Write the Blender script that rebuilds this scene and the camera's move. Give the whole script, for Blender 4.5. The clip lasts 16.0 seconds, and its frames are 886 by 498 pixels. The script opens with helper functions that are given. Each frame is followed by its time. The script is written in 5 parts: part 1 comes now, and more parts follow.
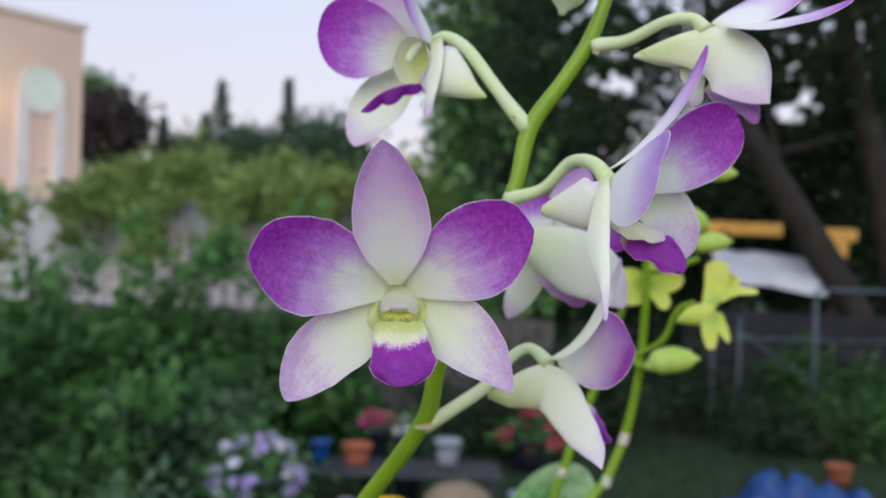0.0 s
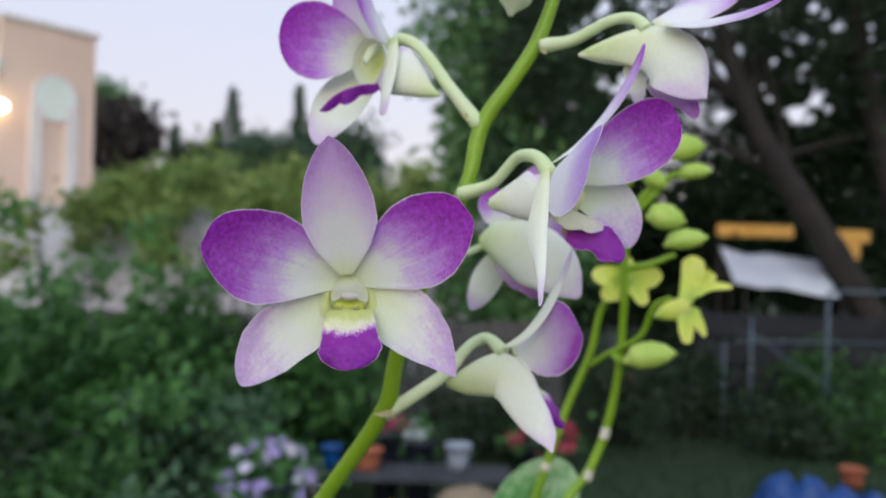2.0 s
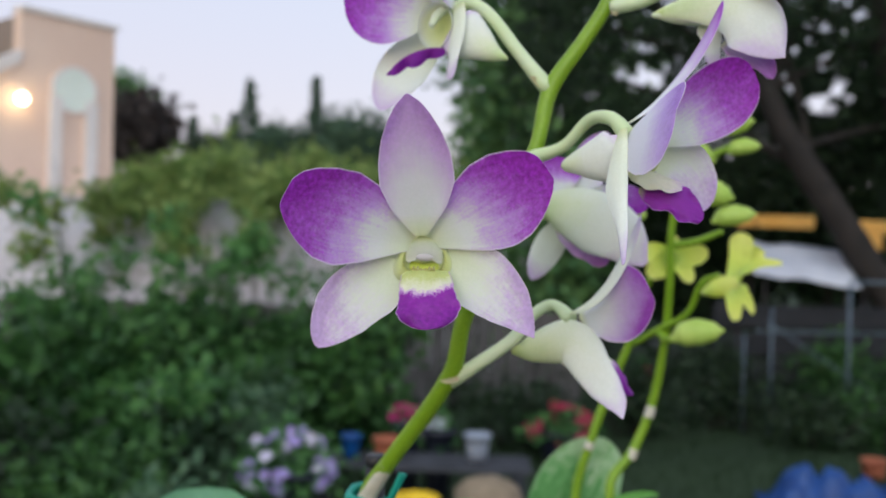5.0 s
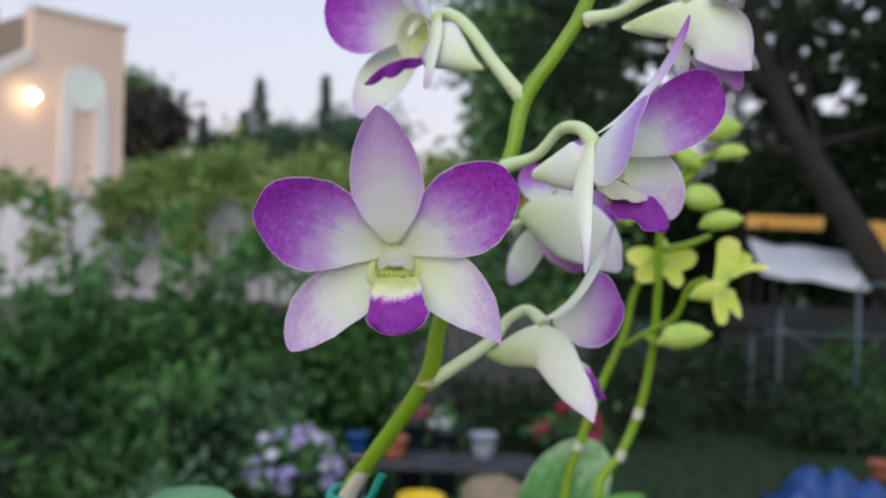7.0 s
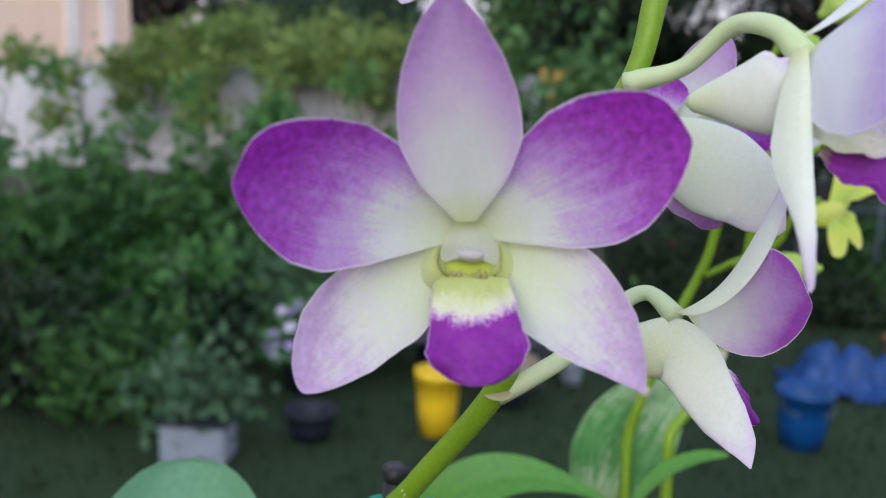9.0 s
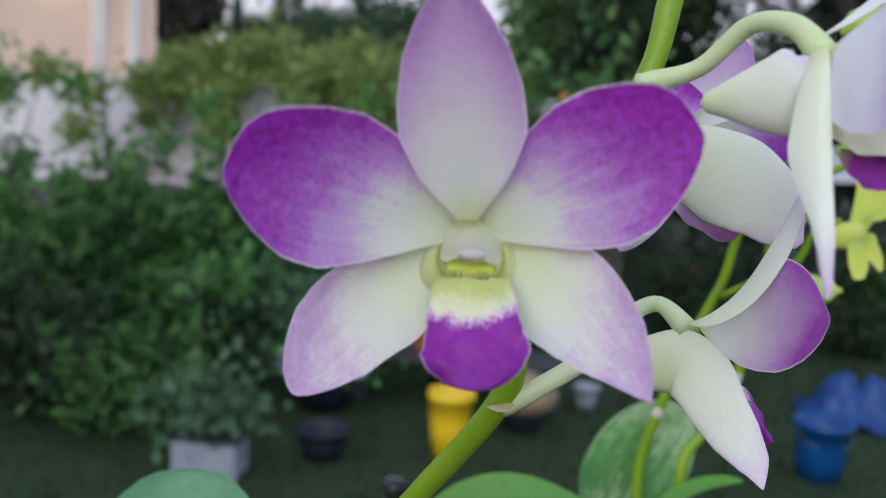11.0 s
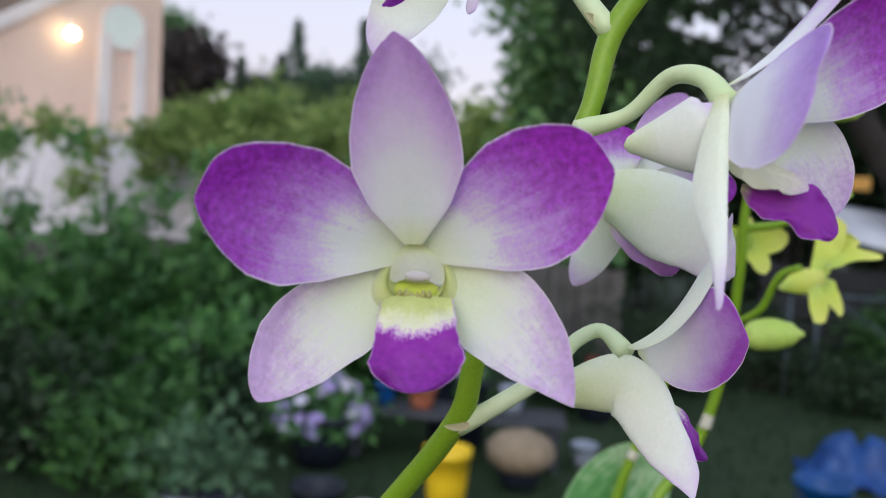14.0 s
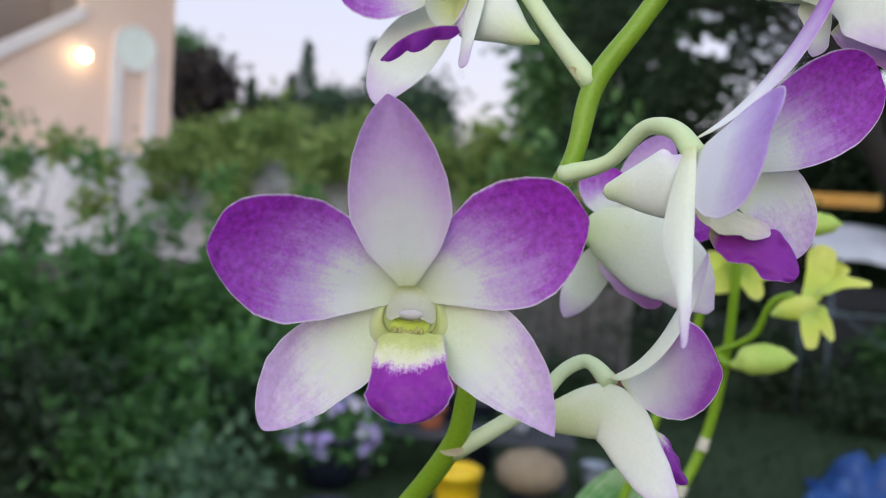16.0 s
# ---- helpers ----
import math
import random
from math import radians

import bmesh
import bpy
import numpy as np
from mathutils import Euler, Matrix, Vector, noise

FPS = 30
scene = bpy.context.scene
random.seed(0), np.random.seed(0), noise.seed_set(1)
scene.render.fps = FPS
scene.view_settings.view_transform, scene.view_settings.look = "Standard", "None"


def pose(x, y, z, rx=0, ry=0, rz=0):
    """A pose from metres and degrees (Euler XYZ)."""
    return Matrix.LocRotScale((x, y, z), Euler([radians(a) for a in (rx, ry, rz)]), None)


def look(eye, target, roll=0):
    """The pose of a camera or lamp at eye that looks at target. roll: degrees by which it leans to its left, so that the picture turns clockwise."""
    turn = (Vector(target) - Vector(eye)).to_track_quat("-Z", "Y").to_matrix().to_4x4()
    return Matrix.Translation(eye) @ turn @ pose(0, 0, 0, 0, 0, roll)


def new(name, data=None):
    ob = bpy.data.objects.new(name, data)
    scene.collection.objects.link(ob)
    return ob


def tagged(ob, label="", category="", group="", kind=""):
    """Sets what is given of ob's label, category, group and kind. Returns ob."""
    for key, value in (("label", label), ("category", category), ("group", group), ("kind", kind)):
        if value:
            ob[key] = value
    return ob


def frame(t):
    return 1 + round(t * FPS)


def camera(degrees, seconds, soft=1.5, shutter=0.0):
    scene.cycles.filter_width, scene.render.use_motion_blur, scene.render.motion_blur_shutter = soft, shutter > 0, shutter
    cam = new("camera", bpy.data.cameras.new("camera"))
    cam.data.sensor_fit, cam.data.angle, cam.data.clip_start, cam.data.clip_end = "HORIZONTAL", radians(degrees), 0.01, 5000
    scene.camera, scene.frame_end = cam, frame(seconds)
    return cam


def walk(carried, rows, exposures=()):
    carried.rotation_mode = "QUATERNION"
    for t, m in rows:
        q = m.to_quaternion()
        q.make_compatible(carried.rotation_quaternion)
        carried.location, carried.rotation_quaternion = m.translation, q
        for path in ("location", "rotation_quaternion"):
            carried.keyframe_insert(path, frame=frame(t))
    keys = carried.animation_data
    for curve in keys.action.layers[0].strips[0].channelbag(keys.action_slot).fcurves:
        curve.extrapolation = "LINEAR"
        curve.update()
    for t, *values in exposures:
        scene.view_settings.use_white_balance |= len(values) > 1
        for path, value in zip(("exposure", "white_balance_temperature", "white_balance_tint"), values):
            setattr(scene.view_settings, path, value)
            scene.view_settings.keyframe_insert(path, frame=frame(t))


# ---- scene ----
cam = camera(54.0, 16.0, soft=0.8)
cam.data.dof.use_dof = True
cam.data.dof.focus_distance = 0.184
cam.data.dof.aperture_fstop = 16.0
# seconds, x, y, z, pitch, lean, turn
PATH = [
    (0.0, 0.00000, 0.00000, 1.60000, 0.000, -2.000, 0.000),
    (0.5, 0.00047, 0.00074, 1.59883, 0.287, -1.966, 0.154),
    (1.0, 0.00783, -0.00344, 1.59891, 0.399, -1.699, 0.461),
    (1.5, 0.00582, -0.00826, 1.59821, 0.362, -1.541, 0.558),
    (2.0, 0.01733, -0.01027, 1.59679, 0.305, -1.555, 0.774),
    (2.5, 0.01299, -0.01718, 1.59825, 0.252, -1.509, 0.993),
    (3.0, 0.01017, -0.01891, 1.59630, -0.017, -1.505, 1.444),
    (3.5, 0.00623, -0.01186, 1.59378, -0.255, -1.452, 1.637),
    (4.0, 0.00109, -0.00774, 1.59492, -0.222, -1.380, 1.663),
    (4.2, 0.00117, -0.00615, 1.59271, -0.228, -1.392, 1.682),
    (6.5, 0.00787, -0.01415, 1.58645, -0.369, -1.821, 2.342),
    (7.0, 0.01214, -0.01386, 1.59073, -0.359, -1.835, 2.438),
    (7.5, 0.00781, -0.00587, 1.59021, -0.831, -1.863, 2.167),
    (8.0, 0.00577, 0.00890, 1.58769, -2.732, -1.812, 2.112),
    (8.5, 0.00126, 0.03721, 1.60428, -6.129, -1.710, 2.528),
    (9.0, -0.00741, 0.07866, 1.60821, -8.935, -1.999, 3.459),
    (9.5, -0.00613, 0.08437, 1.61549, -10.016, -2.553, 4.341),
    (9.7, -0.00270, 0.08306, 1.61572, -10.183, -2.632, 4.811),
    (12.0, -0.00617, 0.08466, 1.59592, -5.239, -3.450, 4.508),
    (12.5, -0.00515, 0.08408, 1.59740, -4.821, -3.494, 4.301),
    (13.0, -0.00114, 0.07901, 1.59955, -4.300, -3.868, 4.265),
    (13.5, 0.00407, 0.07101, 1.60060, -4.412, -3.390, 4.539),
    (14.0, 0.00599, 0.06675, 1.60044, -3.851, -3.489, 4.728),
    (14.5, 0.00673, 0.06139, 1.60723, -3.557, -3.488, 4.797),
    (15.0, 0.01178, 0.05389, 1.60670, -3.213, -3.137, 4.970),
    (15.5, 0.01721, 0.04847, 1.61249, -3.423, -3.324, 5.958),
    (16.0, 0.01028, 0.05368, 1.60582, -2.650, -3.350, 5.337),
]
walk(cam, [(t, pose(x, y, z, 90 + p, r, w)) for t, x, y, z, p, r, w in PATH],
     exposures=[(0, 0.02, 6500, 10), (8.3, 0, 6500, 10), (9.0, 0.12, 6300, 11), (9.7, 0.12, 6300, 11), (12.0, -0.12, 6300, 12), (12.6, 0.02, 6300, 12), (13.2, 0.06, 6350, 12), (16.0, 0.06, 6400, 12)])

# ---- world and light: soft dusk sky ----
world = bpy.data.worlds.new("dusk_sky")
scene.world = world
world.use_nodes = True
wn = world.node_tree
sky = wn.nodes.new("ShaderNodeTexSky")
sky.sky_type = "NISHITA"
sky.sun_disc = False
sky.sun_elevation = radians(6)
sky.sun_rotation = radians(200)
sky.air_density, sky.dust_density, sky.ozone_density = 1.0, 2.0, 1.5
wn.links.new(sky.outputs[0], wn.nodes["Background"].inputs[0])
wn.nodes["Background"].inputs[1].default_value = 0.06
haze, both = wn.nodes.new("ShaderNodeBackground"), wn.nodes.new("ShaderNodeAddShader")
haze.inputs[1].default_value = 0.77
# rosy horizon fading to pale blue overhead
where, up, rise, tint = (wn.nodes.new("ShaderNode" + k) for k in ("TexCoord", "SeparateXYZ", "MapRange", "Mix"))
tint.data_type = "RGBA"
rise.inputs[1].default_value, rise.inputs[2].default_value = 0.06, 0.34
tint.inputs[6].default_value, tint.inputs[7].default_value = (0.92, 0.81, 0.93, 1), (0.81, 0.86, 1.05, 1)
wn.links.new(where.outputs["Generated"], up.inputs[0])
wn.links.new(up.outputs["Z"], rise.inputs[0])
wn.links.new(rise.outputs[0], tint.inputs[0])
wn.links.new(tint.outputs[2], haze.inputs[0])
wn.links.new(wn.nodes["Background"].outputs[0], both.inputs[0])
wn.links.new(haze.outputs[0], both.inputs[1])
wn.links.new(both.outputs[0], wn.nodes["World Output"].inputs[0])
sun = new("sun", bpy.data.lights.new("sun", "SUN"))
sun.data.energy, sun.data.angle, sun.data.color = 1.3, radians(60), (0.88, 0.99, 1.0)
sun.matrix_world = look((-0.6, -6, 3.6), (0, 0, 0))
scene.view_settings.exposure = 0.0


# ---- materials ----
def mat(name, c1, c2, rough=0.6, scale=8.0, bump=0.2, fine=60.0, metal=0.0, spec=0.4, leafy=0.0, island=False, vary=0.2):
    m = bpy.data.materials.new(name)
    m.use_nodes = True
    n, l = m.node_tree.nodes, m.node_tree.links
    p = n["Principled BSDF"]
    co = n.new("ShaderNodeTexCoord")
    big, small = n.new("ShaderNodeTexNoise"), n.new("ShaderNodeTexNoise")
    big.inputs["Scale"].default_value, small.inputs["Scale"].default_value = scale, fine
    big.inputs["Detail"].default_value = 4
    for t in (big, small):
        l.new(co.outputs["Object"], t.inputs["Vector"])
    mix = n.new("ShaderNodeMix")
    mix.data_type = "RGBA"
    mix.inputs[6].default_value, mix.inputs[7].default_value = (*c1, 1), (*c2, 1)
    ramp = n.new("ShaderNodeValToRGB")
    ramp.color_ramp.elements[0].position, ramp.color_ramp.elements[1].position = 0.32, 0.68
    if island:
        geo = n.new("ShaderNodeNewGeometry")
        avg = n.new("ShaderNodeMath")
        avg.operation = "MULTIPLY_ADD"
        avg.inputs[1].default_value = 0.5
        half = n.new("ShaderNodeMath")
        half.operation = "MULTIPLY"
        half.inputs[1].default_value = 0.5
        l.new(geo.outputs["Random Per Island"], half.inputs[0])
        l.new(big.outputs["Fac"], avg.inputs[0])
        l.new(half.outputs[0], avg.inputs[2])
        l.new(avg.outputs[0], ramp.inputs[0])
    else:
        l.new(big.outputs["Fac"], ramp.inputs[0])
    l.new(ramp.outputs[0], mix.inputs[0])
    var = n.new("ShaderNodeMix")
    var.data_type, var.blend_type = "RGBA", "MULTIPLY"
    tone = n.new("ShaderNodeMapRange")
    tone.inputs[3].default_value, tone.inputs[4].default_value = 1 - vary, 1 + 0.75 * vary
    l.new(small.outputs["Fac"], tone.inputs[0])
    var.inputs[0].default_value = 1.0
    l.new(mix.outputs[2], var.inputs[6])
    l.new(tone.outputs[0], var.inputs[7])
    l.new(var.outputs[2], p.inputs["Base Color"])
    p.inputs["Roughness"].default_value, p.inputs["Metallic"].default_value = rough, metal
    p.inputs["Specular IOR Level"].default_value = spec
    if bump:
        b = n.new("ShaderNodeBump")
        b.inputs["Strength"].default_value, b.inputs["Distance"].default_value = bump, 0.3 / fine
        l.new(small.outputs["Fac"], b.inputs["Height"])
        l.new(b.outputs[0], p.inputs["Normal"])
    if leafy:
        tr, sh = n.new("ShaderNodeBsdfTranslucent"), n.new("ShaderNodeMixShader")
        sh.inputs[0].default_value = leafy
        l.new(var.outputs[2], tr.inputs[0])
        l.new(p.outputs[0], sh.inputs[1])
        l.new(tr.outputs[0], sh.inputs[2])
        l.new(sh.outputs[0], n["Material Output"].inputs[0])
    return m


def petal_mat(name, stops, edge=0.25, noisy=0.22, rim=(0.88, 0.82, 0.92), glow=0.4, base=(0.62, 0.68, 0.3), base_len=0.12, rim_amount=0.85, tilt=0.0, veins=0.6, mottle=0.35):
    """Petal tissue: colour runs from base to tip and to the edges, with veins, fine cells and a pale rim."""
    m = bpy.data.materials.new(name)
    m.use_nodes = True
    n, l = m.node_tree.nodes, m.node_tree.links
    p = n["Principled BSDF"]

    def math_node(op, a, b=None, c=None):
        k = n.new("ShaderNodeMath")
        k.operation = op
        for i, v in enumerate((a, b, c)):
            if v is None:
                continue
            if isinstance(v, (int, float)):
                k.inputs[i].default_value = v
            else:
                l.new(v, k.inputs[i])
        return k.outputs[0]

    uv = n.new("ShaderNodeUVMap")
    sep = n.new("ShaderNodeSeparateXYZ")
    l.new(uv.outputs[0], sep.inputs[0])
    u, v = sep.outputs[0], sep.outputs[1]
    side = math_node("ABSOLUTE", math_node("MULTIPLY_ADD", u, 2.0, -1.0))
    co = n.new("ShaderNodeTexCoord")
    stretch = n.new("ShaderNodeMapping")
    stretch.inputs["Scale"].default_value = (22, 2.2, 1)
    l.new(uv.outputs[0], stretch.inputs[0])
    vein, cell, blot = n.new("ShaderNodeTexNoise"), n.new("ShaderNodeTexNoise"), n.new("ShaderNodeTexNoise")
    vein.inputs["Scale"].default_value, vein.inputs["Detail"].default_value = 1.0, 3
    cell.inputs["Scale"].default_value, cell.inputs["Detail"].default_value = 1500, 2
    blot.inputs["Scale"].default_value, blot.inputs["Detail"].default_value = 190, 4
    bubble = n.new("ShaderNodeTexNoise")
    bubble.inputs["Scale"].default_value, bubble.inputs["Detail"].default_value = 850, 1.5
    l.new(co.outputs["Object"], bubble.inputs[0])
    l.new(stretch.outputs[0], vein.inputs[0])
    l.new(co.outputs["Object"], cell.inputs[0])
    l.new(co.outputs["Object"], blot.inputs[0])
    s = math_node("MULTIPLY_ADD", math_node("POWER", side, 2.0), edge, v)
    s = math_node("MULTIPLY_ADD", math_node("MULTIPLY_ADD", u, 2.0, -1.0), tilt, s)
    wob = math_node("ADD", math_node("MULTIPLY_ADD", vein.outputs[0], veins, -veins / 2), math_node("MULTIPLY_ADD", blot.outputs[0], 1.3, -0.65))
    wob = math_node("ADD", wob, math_node("MULTIPLY_ADD", cell.outputs[0], 0.9, -0.45))
    s = math_node("MULTIPLY_ADD", wob, noisy, s)
    ramp = n.new("ShaderNodeValToRGB")
    els = ramp.color_ramp.elements
    while len(els) < len(stops):
        els.new(0.5)
    for e, (pos, col) in zip(els, stops):
        e.position, e.color = pos, (*col, 1)
    l.new(s, ramp.inputs[0])
    low = n.new("ShaderNodeMapRange")
    low.inputs[1].default_value, low.inputs[2].default_value = 0.0, base_len
    low.inputs[3].default_value, low.inputs[4].default_value = 0.75, 0.0
    l.new(v, low.inputs[0])
    green = n.new("ShaderNodeMix")
    green.data_type = "RGBA"
    green.inputs[7].default_value = (*base, 1)
    l.new(low.outputs[0], green.inputs[0])
    l.new(ramp.outputs[0], green.inputs[6])
    edge_mix = n.new("ShaderNodeMix")
    edge_mix.data_type = "RGBA"
    edge_mix.inputs[7].default_value = (*rim, 1)
    rm = n.new("ShaderNodeMapRange")
    rm.inputs[1].default_value, rm.inputs[2].default_value = 0.958, 0.988
    rm.inputs[4].default_value = rim_amount
    l.new(side, rm.inputs[0])
    l.new(rm.outputs[0], edge_mix.inputs[0])
    l.new(green.outputs[2], edge_mix.inputs[6])
    tone = n.new("ShaderNodeMapRange")
    tone.inputs[1].default_value, tone.inputs[2].default_value = 0.36, 0.64
    tone.inputs[3].default_value, tone.inputs[4].default_value = 0.98, 1.01
    l.new(cell.outputs[0], tone.inputs[0])
    # coloured tissue shows its cells more than the white
    full = math_node("MINIMUM", math_node("MAXIMUM", math_node("MULTIPLY_ADD", s, 2.0, -0.9), 0.0), 1.0)
    speck = math_node("MULTIPLY_ADD", math_node("MULTIPLY", full, math_node("ADD", bubble.outputs[0], -0.5)), mottle, 1.0)
    var = n.new("ShaderNodeMix")
    var.data_type, var.blend_type = "RGBA", "MULTIPLY"
    var.inputs[0].default_value = 1.0
    l.new(edge_mix.outputs[2], var.inputs[6])
    l.new(math_node("MULTIPLY", tone.outputs[0], speck), var.inputs[7])
    l.new(var.outputs[2], p.inputs["Base Color"])
    p.inputs["Roughness"].default_value = 0.5
    p.inputs["Specular IOR Level"].default_value = 0.3
    bump = n.new("ShaderNodeBump")
    bump.inputs["Strength"].default_value, bump.inputs["Distance"].default_value = 0.12, 0.0003
    rel = math_node("ADD", math_node("MULTIPLY", vein.outputs[0], 0.8), math_node("MULTIPLY", bubble.outputs[0], 0.9))
    l.new(rel, bump.inputs["Height"])
    l.new(bump.outputs[0], p.inputs["Normal"])
    tr, sh = n.new("ShaderNodeBsdfTranslucent"), n.new("ShaderNodeMixShader")
    sh.inputs[0].default_value = glow
    l.new(var.outputs[2], tr.inputs[0])
    l.new(p.outputs[0], sh.inputs[1])
    l.new(tr.outputs[0], sh.inputs[2])
    l.new(sh.outputs[0], n["Material Output"].inputs[0])
    return m


WHITE = (0.82, 0.87, 0.79)
MAUVE, PURPLE, DEEP = (0.67, 0.42, 0.83), (0.54, 0.15, 0.7), (0.45, 0.048, 0.59)
M_PETAL = petal_mat("petal_purple", [(0.0, WHITE), (0.32, (0.82, 0.83, 0.82)), (0.54, MAUVE), (0.74, PURPLE), (1.0, DEEP)], edge=0.2, mottle=1.2, noisy=0.26, tilt=0.15, veins=1.0, base=(0.72, 0.78, 0.44), base_len=0.28)
M_PETAL_BACK = petal_mat("petal_back", [(0.0, (0.87, 0.89, 0.92)), (0.42, (0.86, 0.87, 0.92)), (0.76, (0.62, 0.42, 0.8)), (1.0, (0.42, 0.1, 0.6))], edge=0.26, glow=0.2, noisy=0.13, tilt=0.12)
M_DORSAL = petal_mat("dorsal_sepal", [(0.0, WHITE), (0.42, (0.83, 0.82, 0.84)), (0.8, (0.73, 0.52, 0.82)), (1.0, (0.62, 0.37, 0.75))], edge=0.34, noisy=0.16, base=(0.72, 0.78, 0.44), base_len=0.16)
M_SEPAL = petal_mat("lateral_sepal", [(0.0, (0.8, 0.85, 0.72)), (0.35, (0.83, 0.86, 0.76)), (0.62, (0.81, 0.78, 0.82)), (0.95, (0.68, 0.49, 0.78)), (1.0, (0.66, 0.48, 0.77))], edge=0.3, noisy=0.45, tilt=0.2, veins=0.9, mottle=0.5, base=(0.74, 0.79, 0.46), base_len=0.42)
M_OUTER = petal_mat("sepal_outer", [(0.0, (0.8, 0.86, 0.66)), (0.25, (0.84, 0.89, 0.73)), (0.75, (0.86, 0.9, 0.83)), (1.0, (0.66, 0.52, 0.76))], edge=0.08, noisy=0.12, rim_amount=0.2, base_len=0.1, glow=0.2, mottle=0.1)
M_FUSED = petal_mat("sepal_with_spur", [(0.0, (0.5, 0.66, 0.24)), (0.1, (0.66, 0.78, 0.42)), (0.3, (0.78, 0.85, 0.58)), (0.5, (0.84, 0.88, 0.75)), (0.78, (0.85, 0.88, 0.83)), (1.0, (0.74, 0.62, 0.82))], edge=0.16, noisy=0.16, rim=(0.74, 0.66, 0.84), rim_amount=0.28, base_len=0.06, glow=0.2, mottle=0.15, veins=0.5)
M_PETAL_LILAC = petal_mat("petal_lilac", [(0.0, (0.87, 0.89, 0.92)), (0.45, (0.84, 0.84, 0.92)), (0.75, (0.66, 0.5, 0.86)), (1.0, (0.5, 0.28, 0.74))], edge=0.16, glow=0.3, noisy=0.13, tilt=0.2)
M_LIP = petal_mat("lip", [(0.0, (0.6, 0.67, 0.2)), (0.2, (0.68, 0.74, 0.3)), (0.31, (0.79, 0.82, 0.52)), (0.42, (0.83, 0.84, 0.66)), (0.48, (0.68, 0.45, 0.72)), (0.55, (0.33, 0.035, 0.43)), (1.0, (0.23, 0.02, 0.33))], edge=0.16, noisy=0.2, rim=(0.62, 0.42, 0.74), glow=0.25, veins=0.9, mottle=1.1, base=(0.6, 0.66, 0.26))
M_LIP_DEEP = petal_mat("lip_deep", [(0.0, (0.6, 0.38, 0.68)), (0.12, (0.36, 0.04, 0.47)), (1.0, (0.28, 0.028, 0.4))], edge=0.1, noisy=0.2, rim=(0.62, 0.42, 0.72), glow=0.25)
M_DISC = petal_mat("lip_disc", [(0.0, (0.78, 0.8, 0.42)), (0.4, (0.84, 0.85, 0.62)), (0.8, (0.82, 0.8, 0.68)), (1.0, (0.72, 0.6, 0.72))], edge=0.1, noisy=0.25, rim_amount=0.1, glow=0.3, veins=1.2)
M_LIP_SOFT = petal_mat("lip_soft", [(0.0, (0.84, 0.8, 0.88)), (0.35, (0.68, 0.46, 0.78)), (1.0, (0.46, 0.18, 0.57))], edge=0.2, noisy=0.25, rim=(0.7, 0.55, 0.78), glow=0.3)
M_THROAT = petal_mat("throat", [(0.0, (0.86, 0.88, 0.82)), (0.35, (0.86, 0.89, 0.68)), (0.7, (0.86, 0.9, 0.5)), (1.0, (0.88, 0.92, 0.44))], edge=0.0, noisy=0.06, rim_amount=0.0, glow=0.2, base=(0.86, 0.88, 0.83), base_len=0.3, mottle=0.1)
M_YELLOW = petal_mat("yellow_petal", [(0.0, (0.6, 0.78, 0.2)), (0.5, (0.78, 0.86, 0.18)), (1.0, (0.84, 0.86, 0.26))], edge=0.1, noisy=0.2, rim_amount=0.1)
M_HOOD = petal_mat("column_hood", [(0.0, (0.72, 0.8, 0.26)), (0.3, (0.78, 0.84, 0.42)), (0.6, (0.82, 0.85, 0.68)), (1.0, (0.82, 0.82, 0.78))], edge=0.0, noisy=0.05, rim_amount=0.0, glow=0.12, base=(0.72, 0.8, 0.26), base_len=0.1, mottle=0.1, veins=0.2)
M_ANTHER = mat("anther_cap", (0.66, 0.64, 0.62), (0.62, 0.57, 0.6), 0.4, 400, 0.1, 2500, leafy=0.2, vary=0.05)
M_CREST = mat("crest_yellow", (0.88, 0.94, 0.24), (0.9, 0.94, 0.36), 0.4, 400, 0.1, 2500, leafy=0.55, vary=0.05)
M_STEM = mat("stem_green", (0.18, 0.33, 0.012), (0.24, 0.41, 0.02), 0.4, 40, 0.15, 900, spec=0.5, leafy=0.08)
M_PEDICEL = mat("pedicel_pale", (0.65, 0.79, 0.43), (0.74, 0.84, 0.57), 0.42, 60, 0.12, 900, leafy=0.15, vary=0.05)
M_BUD = mat("bud_green", (0.38, 0.58, 0.08), (0.54, 0.7, 0.16), 0.45, 60, 0.1, 900, leafy=0.15)
M_SHEATH = mat("dry_sheath", (0.5, 0.46, 0.36), (0.62, 0.6, 0.5), 0.7, 120, 0.4, 900)
M_BRACT = mat("bract_papery", (0.5, 0.5, 0.26), (0.6, 0.52, 0.34), 0.7, 200, 0.3, 900, leafy=0.3)
M_TIE = mat("teal_tie", (0.01, 0.3, 0.22), (0.02, 0.4, 0.3), 0.45, 200, 0.2, 1500, leafy=0.15)
M_STAKE = mat("black_plastic", (0.012, 0.012, 0.014), (0.02, 0.02, 0.022), 0.4, 60, 0.15, 600)
M_SOIL = mat("bark_mix", (0.06, 0.04, 0.025), (0.12, 0.08, 0.05), 0.9, 40, 0.8, 200)
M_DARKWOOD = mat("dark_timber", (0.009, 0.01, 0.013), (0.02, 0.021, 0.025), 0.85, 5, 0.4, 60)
M_WOOD = mat("weathered_wood", (0.06, 0.055, 0.053), (0.105, 0.098, 0.096), 0.8, 6, 0.4, 80)


